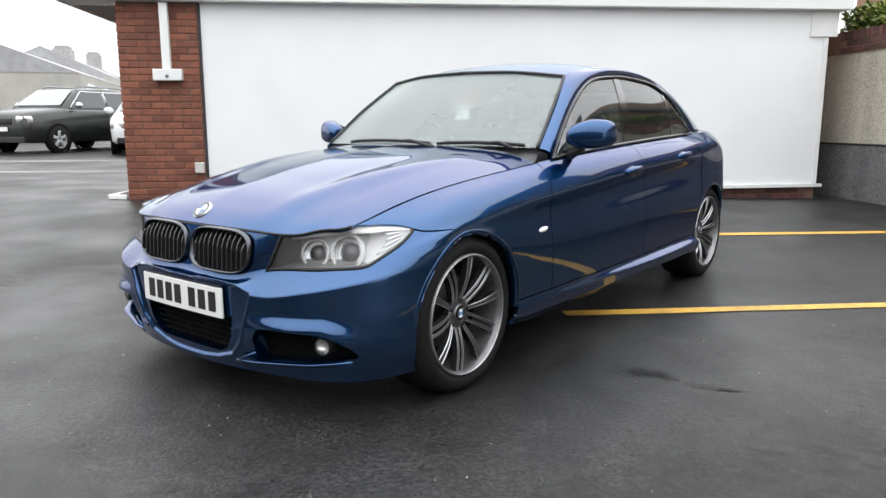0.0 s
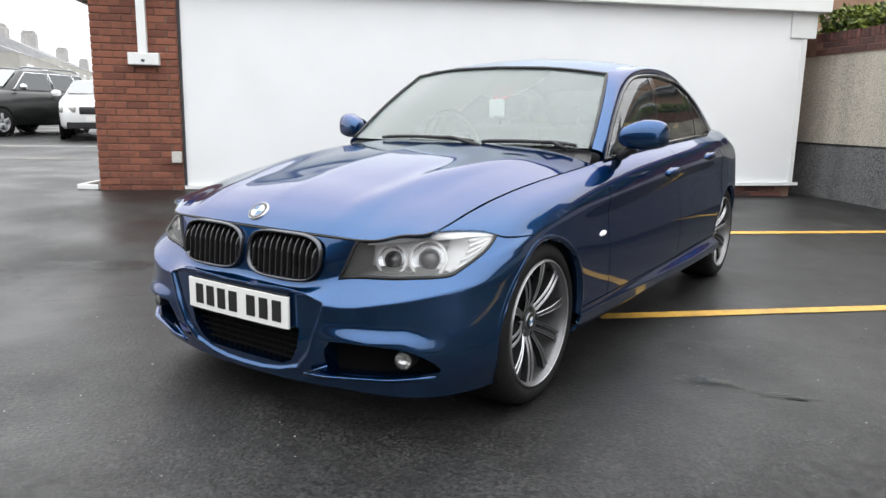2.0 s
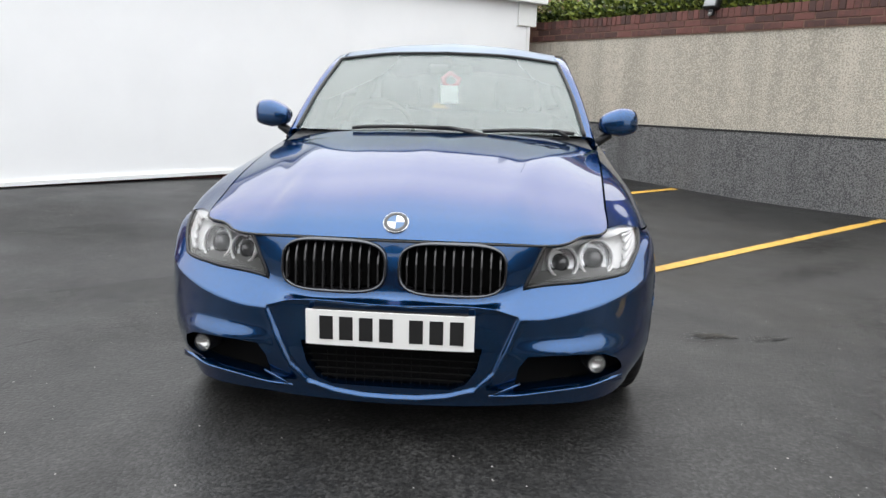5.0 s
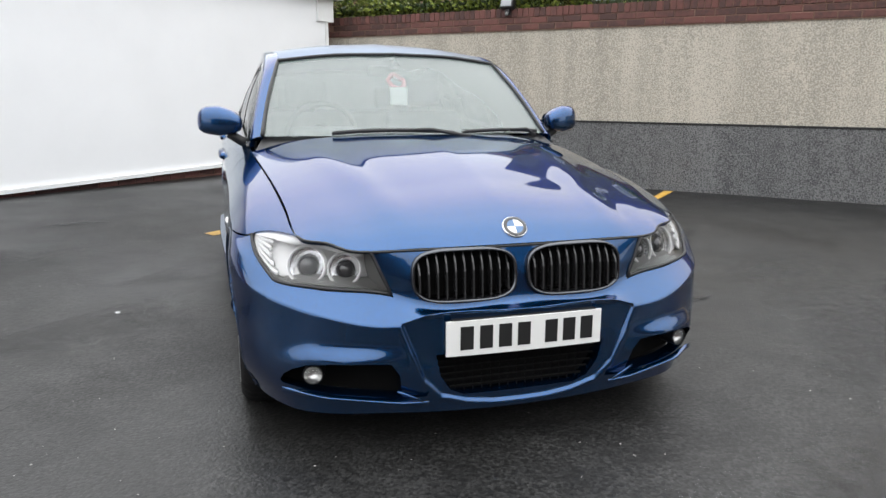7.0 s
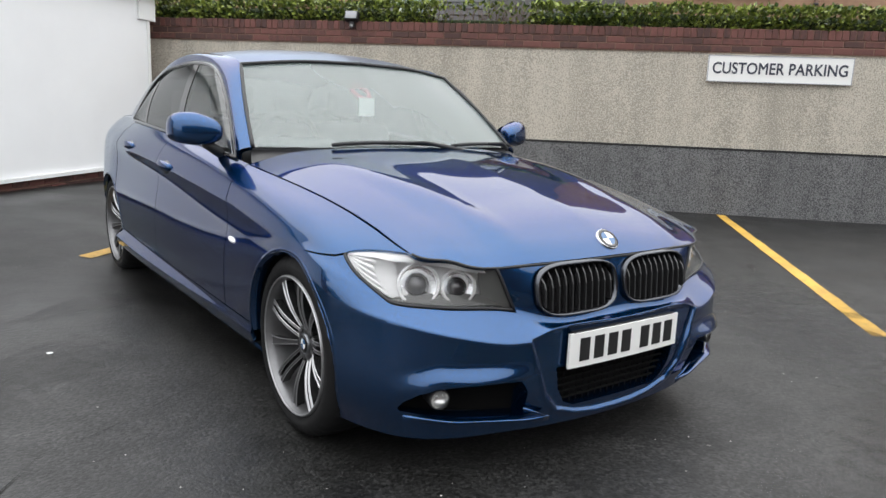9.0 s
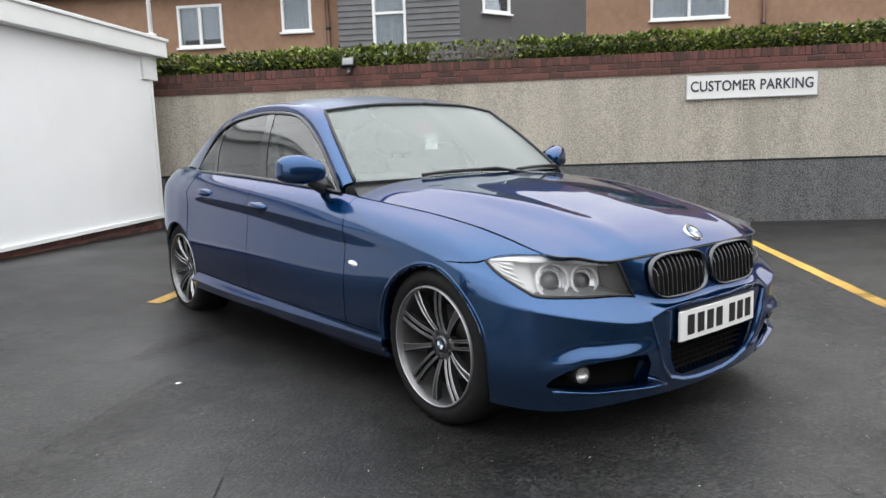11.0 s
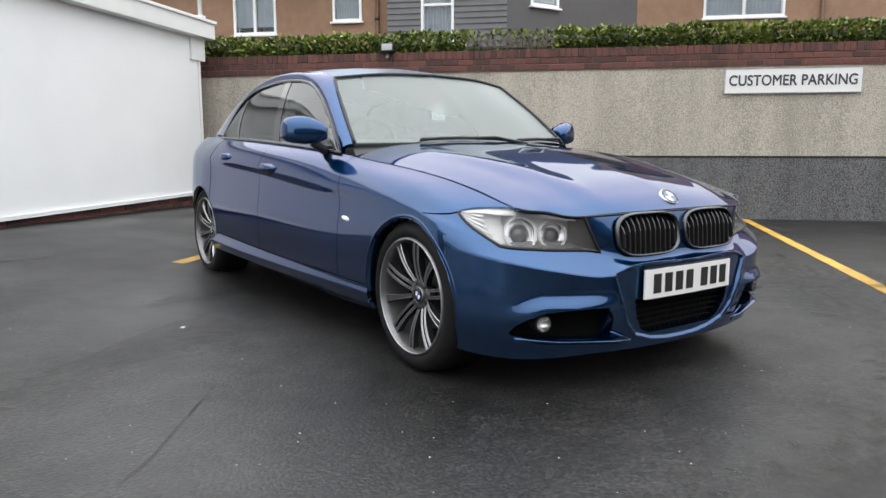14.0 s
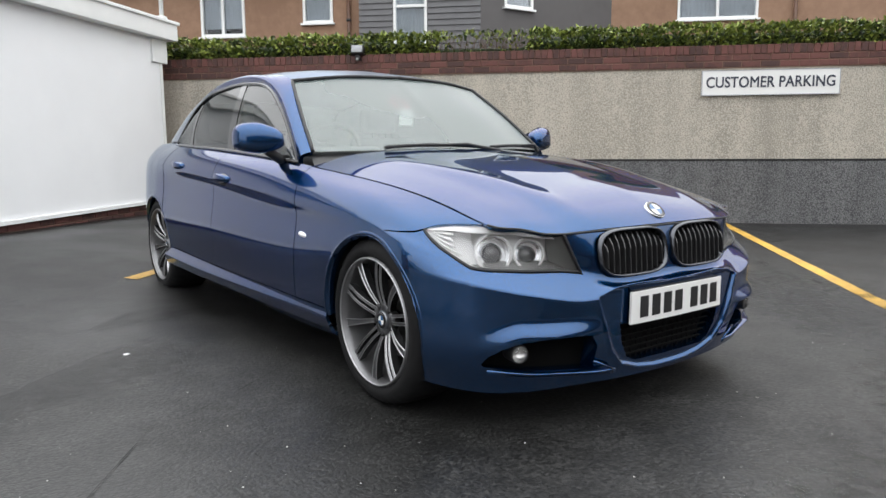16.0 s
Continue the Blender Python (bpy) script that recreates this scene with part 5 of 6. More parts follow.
def build_car():
    car = thing("saloon_car", "blue metallic four-door saloon car parked across bay lines", "car")
    # stations round the body, front centre to rear centre; rails from sill to shoulder
    K = np.array([0, .32, .42, .66, .86, 1.03, 1.32, 1.92, 2.92, 3.72, 4.07, 4.77, 5.12, 5.77])
    rails = [
        [(0, -.676, .150), (.32, -.652, .152), (.4, -.634, .152), (.62, -.558, .146), (.730, -.445, .140), (.806, -.29, .148), (.835, 0, .19), (.84, .60, .185), (.845, 1.62, .195), (.845, 2.42, .20), (.84, 2.76, .2), (.745, 3.27, .21), (.56, 3.58, .22), (0, 3.78, .22)],
        [(0, -.700, .28), (.32, -.684, .28), (.4, -.672, .285), (.62, -.600, .29), (.775, -.468, .29), (.862, -.30, .29), (.872, 0, .30), (.88, .6, .305), (.885, 1.62, .315), (.885, 2.42, .33), (.878, 2.76, .33), (.775, 3.27, .34), (.58, 3.61, .35), (0, 3.80, .35)],
        [(0, -.706, .480), (.32, -.692, .478), (.4, -.682, .452), (.62, -.606, .478), (.785, -.455, .519), (.862, -.29, .545), (.882, 0, .525), (.884, .6, .50), (.897, 1.62, .52), (.899, 2.42, .53), (.899, 2.76, .53), (.79, 3.27, .55), (.59, 3.63, .56), (0, 3.82, .56)],
        [(0, -.668, .503), (.32, -.652, .503), (.405, -.613, .527), (.62, -.530, .543), (.757, -.432, .560), (.845, -.28, .612), (.868, 0, .64), (.866, .6, .65), (.872, 1.62, .715), (.876, 2.42, .74), (.884, 2.76, .72), (.785, 3.27, .70), (.58, 3.62, .72), (0, 3.78, .72)],
        [(0, -.652, .585), (.32, -.634, .588), (.432, -.598, .592), (.622, -.490, .608), (.765, -.365, .622), (.826, -.245, .65), (.853, 0, .69), (.866, .615, .735), (.882, 1.62, .802), (.884, 2.42, .838), (.868, 2.76, .85), (.77, 3.27, .85), (.57, 3.59, .85), (0, 3.75, .85)],
        [(0, -.640, .635), (.32, -.620, .637), (.45, -.588, .637), (.61, -.478, .655), (.735, -.352, .668), (.788, -.222, .699), (.805, 0, .752), (.820, .65, .818), (.836, 1.62, .880), (.832, 2.42, .912), (.810, 2.76, .925), (.72, 3.27, .935), (.53, 3.56, .935), (0, 3.73, .93)],
        [(0, -.632, .668), (.32, -.610, .666), (.462, -.582, .662), (.585, -.503, .680), (.668, -.435, .694), (.684, -.23, .746), (.703, 0, .792), (.755, .66, .868), (.772, 1.62, .932), (.765, 2.42, .965), (.735, 2.76, .975), (.66, 3.27, .985), (.47, 3.53, .985), (0, 3.70, .98)],
    ]
    R = np.array(rails, float)
    flip = np.array([-1, 1, 1])
    R = np.concatenate([R[:, 1:2] * flip, R, R[:, -2:-1] * flip], 1)
    KK = np.concatenate([[-K[1]], K, [2 * K[-1] - K[-2]]])

    def spline(keys, knots, x):
        """A smooth curve through keys at uneven knots."""
        i = int(np.clip(np.searchsorted(knots, x, "right") - 1, 0, len(knots) - 2))
        def tangent(j):
            if j == 0:
                return (keys[1] - keys[0]) / (knots[1] - knots[0])
            if j == len(knots) - 1:
                return (keys[-1] - keys[-2]) / (knots[-1] - knots[-2])
            h0, h1 = knots[j] - knots[j - 1], knots[j + 1] - knots[j]
            d0, d1 = (keys[j] - keys[j - 1]) / h0, (keys[j + 1] - keys[j]) / h1
            return (d0 * h1 + d1 * h0) / (h0 + h1)
        h = knots[i + 1] - knots[i]
        t = (x - knots[i]) / h
        return keys[i] * (1 + 2 * t) * (1 - t) ** 2 + tangent(i) * h * t * (1 - t) ** 2 + keys[i + 1] * t * t * (3 - 2 * t) + tangent(i + 1) * h * t * t * (t - 1)

    W = np.arange(7.0)
    cache = {}

    def side(s, w):
        """The body's skin: s counts stations, w counts rails."""
        key = round(float(s), 6)
        if key not in cache:
            x = np.interp(s, np.arange(14), K)
            cache[key] = np.array([spline(R[r], KK, x) for r in range(7)])
        smooth = spline(cache[key], W, w)
        k = float(np.interp(s, [0, 4.2, 5.4], [1, 1, 0]))          # crease along the bumper
        j = float(np.interp(s, [6.2, 7.0, 9.5, 10.2], [0, .8, .8, 0]))   # crease along the doors
        for amount, r in ((k, 2), (j, 4)):
            if amount > 0:
                hard = spline(cache[key][:r + 1], W[:r + 1], w) if w <= r else spline(cache[key][r:], W[r:], w)
                smooth = smooth * (1 - amount) + hard * amount
        return smooth

    def curve(pts):
        P = np.array(pts, float)
        L = np.concatenate([[0], np.cumsum(np.linalg.norm(np.diff(P, axis=0), axis=1))])
        L /= L[-1]
        return lambda t: spline(P, L, t)

    def sheet(bm, fn, nu, nv, both=True):
        """A grid of fn(u, v), and its mirror image."""
        for sgn in ((1, -1) if both else (1,)):
            V = [[bm.verts.new((sgn * p[0], p[1], p[2])) for p in (fn(i / nu, j / nv) for j in range(nv + 1))] for i in range(nu + 1)]
            for i in range(nu):
                for j in range(nv):
                    q = (V[i][j], V[i + 1][j], V[i + 1][j + 1], V[i][j + 1])
                    bm.faces.new(q if sgn > 0 else tuple(reversed(q)))
        bmesh.ops.remove_doubles(bm, verts=bm.verts, dist=0.0004)

    def outward(bm):
        c = Vector((0, 1.4, 0.55))
        for f in bm.faces:
            if f.normal.length == 0:
                f.normal_update()
            m = f.calc_center_median()
            d = Vector((m.x, (m.y - c.y) * 0.5, m.z - c.z))
            if f.normal.dot(d) < 0:
                f.normal_flip()
        bm.normal_update()

    def lip(bm, depth=0.012):
        """Turns the edges of a panel inwards, so that joints are gaps."""
        outward(bm)
        es = [e for e in bm.edges if e.is_boundary]
        norm = {v: v.normal.copy() for e in es for v in e.verts}
        for e in es:
            e.smooth = False
        ex = bmesh.ops.extrude_edge_only(bm, edges=es)
        vs = [g for g in ex["geom"] if isinstance(g, bmesh.types.BMVert)]
        tree = {}
        for v in vs:
            tree[(round(v.co.x, 5), round(v.co.y, 5), round(v.co.z, 5))] = v
        for v0, nn in norm.items():
            k = (round(v0.co.x, 5), round(v0.co.y, 5), round(v0.co.z, 5))
            if k in tree:
                tree[k].co -= nn * depth

    def arch(bm, y0, z0, rad):
        inside = {v for v in bm.verts if abs(v.co.x) > 0.6 and math.hypot(v.co.y - y0, v.co.z - z0) < rad}
        dead = [f for f in bm.faces if all(v in inside for v in f.verts)]
        bmesh.ops.delete(bm, geom=dead, context="FACES")
        for v in [v for v in bm.verts if not v.link_faces]:
            bm.verts.remove(v)
        for v in inside:
            if v.is_valid:
                d = math.hypot(v.co.y - y0, v.co.z - z0) or 1
                v.co.y, v.co.z = y0 + (v.co.y - y0) * rad / d, z0 + (v.co.z - z0) * rad / d

    def hole(bm, poly, depth=0.03):
        """Cuts a convex outline (x, z) through the front of the body and turns its rim inwards."""
        cx, cz = sum(p[0] for p in poly) / len(poly), sum(p[1] for p in poly) / len(poly)
        x0, x1 = min(p[0] for p in poly), max(p[0] for p in poly)
        z0, z1 = min(p[1] for p in poly), max(p[1] for p in poly)
        def near(f):
            c = f.calc_center_median()
            return c.y < 0.05 and x0 - 0.012 < c.x < x1 + 0.012 and z0 - 0.012 < c.z < z1 + 0.012
        for (ax, az), (bx, bz) in zip(poly, poly[1:] + poly[:1]):
            n = Vector((bz - az, 0, ax - bx))
            if n.x * (cx - ax) + n.z * (cz - az) > 0:
                n.negate()
            fs = [f for f in bm.faces if near(f)]
            geom = fs + list({e for f in fs for e in f.edges}) + list({v for f in fs for v in f.verts})
            bmesh.ops.bisect_plane(bm, geom=geom, plane_co=(ax, 0, az), plane_no=n, dist=1e-5)
        def inside(c):
            for (ax, az), (bx, bz) in zip(poly, poly[1:] + poly[:1]):
                s0 = (bx - ax) * (cz - az) - (bz - az) * (cx - ax)
                s1 = (bx - ax) * (c.z - az) - (bz - az) * (c.x - ax)
                if s0 * s1 < 0:
                    return False
            return True
        dead = [f for f in bm.faces if near(f) and inside(f.calc_center_median())]
        rim = {e for f in dead for e in f.edges}
        dset = set(dead)
        rim = [e for e in rim if any(f not in dset for f in e.link_faces)]
        bmesh.ops.delete(bm, geom=dead, context="FACES")
        rim = [e for e in rim if e.is_valid]
        for e in rim:
            e.smooth = False
        ex = bmesh.ops.extrude_edge_only(bm, edges=rim)
        for g in ex["geom"]:
            if isinstance(g, bmesh.types.BMVert):
                g.co.y += depth

    G = 0.0025   # half of a joint, in stations

    def wt(s):
        """The joint over the bumper: under the headlamp, then back to the wheel arch."""
        return float(np.interp(s, [0, 2, 3.9, 4.75, 6], [3, 3, 3, 4.6, 3.1]))

    def ht(s):
        """The headlamp's upper edge."""
        return float(np.interp(s, [2, 4, 4.75], [6, 6, 4.62]))

    ZW = 0.312

    def ease(x):
        x = min(1, max(0, x))
        return x * x * (3 - 2 * x)

    def nose_skin(s, w):
        """The front skin: the middle of the apron lies back inside a U-shaped ridge."""
        p = np.array(side(s, w), float)
        if w < 2.02 and p[1] < -0.3:
            brow = ease((abs(p[0]) - .30) / .26) * ease((.78 - abs(p[0])) / .10)
            crest = .346 - .35 * max(0, abs(p[0]) - .66)
            p[1] -= 0.027 * brow * ease((crest + .048 - p[2]) / .056) * ease((p[2] - .24) / .06)
        if w < 2.02 and p[1] < -0.3 and abs(p[0]) < .5:
            q = np.array([abs(p[0]), p[2]])
            U = [(.405, .47), (.365, .367), (.325, .268), (.268, .208), (.18, .181), (.09, .170), (-.1, .166)]
            d, inside = 9.0, False
            for (ax, az), (bx, bz) in zip(U, U[1:]):
                e = np.array([bx - ax, bz - az])
                t = min(1, max(0, float((q - (ax, az)) @ e / (e @ e))))
                g = q - (ax + t * e[0], az + t * e[1])
                if float(g @ g) ** .5 < d:
                    d = float(g @ g) ** .5
                    inside = e[0] * g[1] - e[1] * g[0] < 0
            d = d if inside else -d
            p[1] += 0.011 * ease(d / 0.014) * ease((0.482 - p[2]) / 0.01)
            p[1] -= 0.004 * math.exp(-((d + 0.004) / 0.007) ** 2)
        return p

    def sides(fn):
        return [(sg, lambda u, v, k=sg: np.asarray(fn(u, v), float) * np.array([k, 1, 1])) for sg in (1, -1)]

    # bumper with nose panel
    bm = bmesh.new()
    sheet(bm, lambda u, v: nose_skin(u * 1.97, v * 5.97), 80, 132)
    sheet(bm, lambda u, v: nose_skin(1.97 + u * 4.0, v * (wt(1.97 + u * 4.0) - 0.05)), 100, 56)
    arch(bm, 0, ZW, 0.320)
    outward(bm)
    kid = [(0.184 + 0.164 * math.copysign(abs(math.cos(a)) ** 0.55, math.cos(a)), 0.588 + 0.079 * math.copysign(abs(math.sin(a)) ** 0.6, math.sin(a))) for a in [k * math.tau / 24 for k in range(24)]]
    vent = [(.398, .295), (.425, .333), (.50, .340), (.60, .337), (.67, .326), (.71, .304), (.733, .276), (.742, .248), (.735, .238), (.60, .224), (.385, .208)]
    intake = [(-.285, .350), (.285, .350), (.268, .275), (.235, .225), (.19, .205), (-.19, .205), (-.235, .225), (-.268, .275)]
    for sg in (1, -1):
        hole(bm, [(sg * x, z) for x, z in kid], 0.035)
        hole(bm, [(sg * x, z) for x, z in vent], 0.06)
    hole(bm, intake, 0.06)
    part("front_bumper", bm, PAINT, car)
    front_end(car, kid, vent, intake, side)
    # wings
    def wing_low(s):
        return ht(s) + 0.06 if s < 4.75 else float(np.interp(s, [4.75, 5.6, 6.3], [wt(4.75) + .07, wt(5.6) + .07, 1.03]))
    for sg, fn in sides(lambda u, v: side(4.0 + u * 2.995, wing_low(4.0 + u * 2.995) * (1 - v) + 5.945 * v)):
        bm = bmesh.new()
        sheet(bm, fn, 100, 50, both=False)
        arch(bm, 0, ZW, 0.320)
        lip(bm)
        part("wing", bm, PAINT, car)
    doors = {}
    for nm, s0, s1, w0, w1, nu, nv in (("front_door", 7.0 + G, 8.0 - G, 1.03, 6.0, 50, 44), ("rear_door", 8.0 + G, 9.33, 1.03, 6.0, 50, 44), ("rear_quarter", 9.36, 11.4, 1.03, 6.0, 70, 50), ("sill", 6.3, 9.8, 0.0, 1.0, 80, 30)):
        def skin(u, v):
            p = np.array(side(s0 + u * (s1 - s0), w0 + v * (w1 - w0)), float)
            if nm == "sill":                          # skirt with a ledge on top
                p[0] += .054 * ease((.99 - v) / .30) * ease(v / .3) * (0.25 + .75 * ease((u - .15) / .5))
            return p
        for sg, fn in sides(skin):
            bm = bmesh.new()
            sheet(bm, fn, nu, nv, both=False)
            arch(bm, 0, ZW, 0.320)
            arch(bm, 2.76, ZW, 0.320)
            lip(bm)
            doors[nm, sg] = part(nm, bm, PAINT, car)
    for nm, s0, s1, w0, w1, nu, nv in (("rear_bumper", 10.3, 13, 0.0, 3.3, 40, 24), ("boot_panel", 11.42, 13, 3.33, 6.0, 24, 20)):
        bm = bmesh.new()
        sheet(bm, lambda u, v: side(s0 + u * (s1 - s0), w0 + v * (w1 - w0)), nu, nv)
        arch(bm, 2.76, ZW, 0.320)
        lip(bm)
        part(nm, bm, PAINT, car)
    # rolled lips round the wheel arches
    def lips(y0, s0, s1, a0, a1):
        cloud_of = np.array([side(s0 + (s1 - s0) * i / 90, 4.2 * j / 60) for i in range(91) for j in range(61)])
        n = 56
        for sg in (1, -1):
            bm = bmesh.new()
            rows = []
            for i in range(n + 1):
                a = math.radians(a0 + (a1 - a0) * i / n)
                def skin_x(rad):
                    d = np.hypot(cloud_of[:, 1] - y0 - rad * math.cos(a), cloud_of[:, 2] - ZW - rad * math.sin(a))
                    near = np.argsort(d)[:8]
                    wgt = 1 / (d[near] ** 2 + 1e-5)
                    return float((cloud_of[near, 0] * wgt).sum() / wgt.sum())
                xo, xi = skin_x(.336), skin_x(.323)
                rows.append([bm.verts.new((sg * x, y0 + rad * math.cos(a), ZW + rad * math.sin(a))) for rad, x in ((.337, xo - .003), (.334, xo + .0012), (.323, xi + .0022), (.3195, xi - .002), (.3190, xi - .040))])
            for A, B in zip(rows, rows[1:]):
                for q in range(4):
                    bm.faces.new((A[q], B[q], B[q + 1], A[q + 1]))
            bmesh.ops.recalc_face_normals(bm, faces=bm.faces)
            part("arch_lip", bm, PAINT, car)
    lips(0, 4.3, 7.3, -6, 190)
    lips(2.76, 8.8, 11.6, -6, 188)
    door_fittings(car, doors)
    # dark inner shell, put in for the shade behind the gaps, and arch liners
    bm = bmesh.new()
    sheet(bm, lambda u, v: side(u * 13, 0.2 + v * 5.6) * np.array([0.955 - .05 * ease(5.4 - u * 13), 0.965, 0.99]) + np.array([0, 0.075 + .13 * ease(5.4 - u * 13), -0.004]), 120, 14)
    arch(bm, 0, ZW, 0.37)
    arch(bm, 2.76, ZW, 0.37)
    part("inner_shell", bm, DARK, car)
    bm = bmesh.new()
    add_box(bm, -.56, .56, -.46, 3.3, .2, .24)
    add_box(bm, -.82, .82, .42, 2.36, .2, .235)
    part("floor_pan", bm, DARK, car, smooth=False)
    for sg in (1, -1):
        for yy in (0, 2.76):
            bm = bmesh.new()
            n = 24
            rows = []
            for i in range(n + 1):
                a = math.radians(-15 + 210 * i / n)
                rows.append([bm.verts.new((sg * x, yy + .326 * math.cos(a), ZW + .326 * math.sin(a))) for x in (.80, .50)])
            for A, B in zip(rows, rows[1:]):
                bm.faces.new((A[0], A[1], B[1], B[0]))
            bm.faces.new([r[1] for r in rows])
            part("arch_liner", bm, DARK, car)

    def coons(c0, c1, d0, d1):
        """A patch between c0 (v=0), c1 (v=1), d0 (u=0), d1 (u=1)."""
        a, b, c, d = c0(0), c0(1), c1(0), c1(1)
        return lambda u, v: (1 - v) * c0(u) + v * c1(u) + (1 - u) * d0(v) + u * d1(v) - ((1 - u) * (1 - v) * a + u * (1 - v) * b + (1 - u) * v * c + u * v * d)

    # bonnet
    s_end = 6.99
    hc = side(s_end, 6)
    nose = curve([(0, -.636, .674), (0, -.592, .712), (0, -.50, .760), (0, -.2, .838), (0, .15, .902), (0, .58, .94)])
    rear = curve([(0, .58, .94), (.3, .60, .935), (.58, .65, .912), tuple(hc)])
    bon = coons(lambda u: side(u * 4, 6) + (0, -.004, .006), rear, nose, lambda v: side(4 + v * (s_end - 4), 6))
    def bonnet(u, v):
        p = np.array(bon(u * (.9935 + .0045 * v * v), v), float)
        ridge = 0.30 + 0.42 * v
        p[2] += 0.015 * math.exp(-((u - ridge) / 0.11) ** 2) * math.sin(math.pi * min(1, v * 1.1)) ** 0.5 if 0 < v < 0.9 else 0
        return p
    bm = bmesh.new()
    sheet(bm, bonnet, 40, 60)
    lip(bm, 0.015)
    part("bonnet", bm, PAINT, car)
    bm = bmesh.new()
    line = [side(i / 40 * 4, 6) for i in range(41)]
    add_tube(bm, [(-p[0], p[1] - .003, p[2] - .001) for p in reversed(line[1:])] + [(p[0], p[1] - .003, p[2] - .001) for p in line], .0042, 6)
    part("bonnet_seal", bm, BLACK, car)

    # glasshouse lines
    ws_in = curve([(.703, .755, .93), (.652, .975, 1.112), (.584, 1.21, 1.283)])
    ws_top = curve([(0, 1.13, 1.320), (.33, 1.15, 1.310), (.584, 1.21, 1.283)])
    ws_bot = curve([(0, .60, .935), (.4, .635, .935), (.703, .755, .93)])
    ws_mid = curve([(0, .60, .935), (0, .855, 1.135), (0, 1.13, 1.320)])
    screen = coons(ws_bot, ws_top, ws_mid, ws_in)
    bm = bmesh.new()
    sheet(bm, screen, 24, 24)
    outward(bm)
    glass = part("windscreen", bm, GLASS, car)
    glass.visible_shadow = False
    roof_side = curve([(.584, 1.21, 1.283), (.590, 1.42, 1.328), (.585, 1.75, 1.354), (.575, 2.25, 1.338), (.535, 2.74, 1.238)])
    roof_rear = curve([(0, 2.83, 1.285), (.26, 2.82, 1.275), (.535, 2.74, 1.238)])
    roof_mid = curve([(0, 1.138, 1.326), (0, 1.4, 1.378), (0, 1.80, 1.412), (0, 2.3, 1.392), (0, 2.83, 1.285)])
    roof = coons(lambda u: ws_top(u) + (0, .008, .006), roof_rear, roof_mid, roof_side)
    bm = bmesh.new()
    sheet(bm, roof, 24, 36)
    lip(bm, 0.015)
    part("roof", bm, DULLED, car, "blue paint with a duller coat")
    back_in = curve([(.535, 2.74, 1.238), (.588, 2.97, 1.115), (.625, 3.2, .99)])
    rw_bot = curve([(0, 3.30, .99), (.3, 3.29, .99), (.625, 3.2, .99)])
    rw_mid = curve([(0, 2.83, 1.285), (0, 3.09, 1.14), (0, 3.30, .99)])
    bm = bmesh.new()
    sheet(bm, coons(roof_rear, rw_bot, rw_mid, back_in), 12, 12)
    outward(bm)
    part("rear_window", bm, TINTED, car).visible_shadow = False
    bm = bmesh.new()
    sheet(bm, coons(rw_bot, curve([(0, 3.70, .985), (.3, 3.62, .985), (.66, 3.27, .985)]), curve([(0, 3.30, .99), (0, 3.7, .985)]), curve([(.625, 3.2, .99), (.66, 3.27, .985)])), 12, 12)
    lip(bm)
    part("boot_lid", bm, PAINT, car)
    # outline of the side windows, from the screen's foot over the roof to the rear
    inner = curve([tuple(ws_in(t)) for t in (0, .33, .66)] + [tuple(roof_side(t)) for t in (0, .25, .5, .75)] + [tuple(back_in(t)) for t in (0, .5, 1)])
    outer = curve([(.760, .79, .868), (.730, .91, .985), (.692, 1.09, 1.128), (.650, 1.34, 1.258), (.628, 1.68, 1.306), (.620, 2.05, 1.304), (.630, 2.34, 1.268), (.658, 2.49, 1.20), (.705, 2.575, 1.09), (.757, 2.60, .985)])
    reach = [outer(i / 200)[1] for i in range(201)]
    def over(y):
        return float(np.interp(y, reach, [i / 200 for i in range(201)]))
    def pillar(u, v):
        a, b = inner(u), outer(u)
        p = a * (1 - v) + b * v
        p[0] += 0.022 * math.sin(math.pi * v)
        p[2] += 0.014 * math.sin(math.pi * v)
        return p
    for sg, fn in sides(pillar):
        bm = bmesh.new()
        sheet(bm, fn, 70, 8, both=False)
        lip(bm, 0.02)
        part("roof_pillar", bm, PAINT, car)
    # shoulder behind the side windows
    for sg, fn in sides(lambda u, v: (1 - v) * side(9.50 + u * 1.90, 5.98) + v * (back_in(1) * u + outer(1) * (1 - u))):
        bm = bmesh.new()
        sheet(bm, fn, 20, 6, both=False)
        outward(bm)
        part("rear_shoulder", bm, PAINT, car)
    # side glass
    def belt(t):
        return side(7.12 + t * (9.53 - 7.12), 6)
    def flank(u, v):
        a = belt(u)
        b = outer(float(np.interp(u, [0, .345, .715, 1], [.01, over(1.70), over(2.40), .995])))
        p = a * (1 - v) + b * v
        p[0] += 0.02 * math.sin(math.pi * v) - 0.006
        return p
    for nm, u0, u1, mt in (("front_side_glass", 0.0, 0.345, SIDEGLASS), ("rear_side_glass", 0.385, 0.705, TINTED), ("quarter_glass", 0.722, 1.0, TINTED)):
        for sg, fn in sides(lambda u, v: flank(u0 + u * (u1 - u0), v)):
            bm = bmesh.new()
            sheet(bm, fn, 16, 12, both=False)
            outward(bm)
            part(nm, bm, mt, car).visible_shadow = False
    for nm, u0, u1 in (("door_pillar", 0.343, 0.387), ("quarter_bar", 0.703, 0.724)):
        for sg, fn in sides(lambda u, v: flank(u0 + u * (u1 - u0), v) + np.array([.003, 0, 0])):
            bm = bmesh.new()
            sheet(bm, fn, 3, 12, both=False)
            lip(bm, 0.02)
            part(nm, bm, GLOSSBLACK, car)
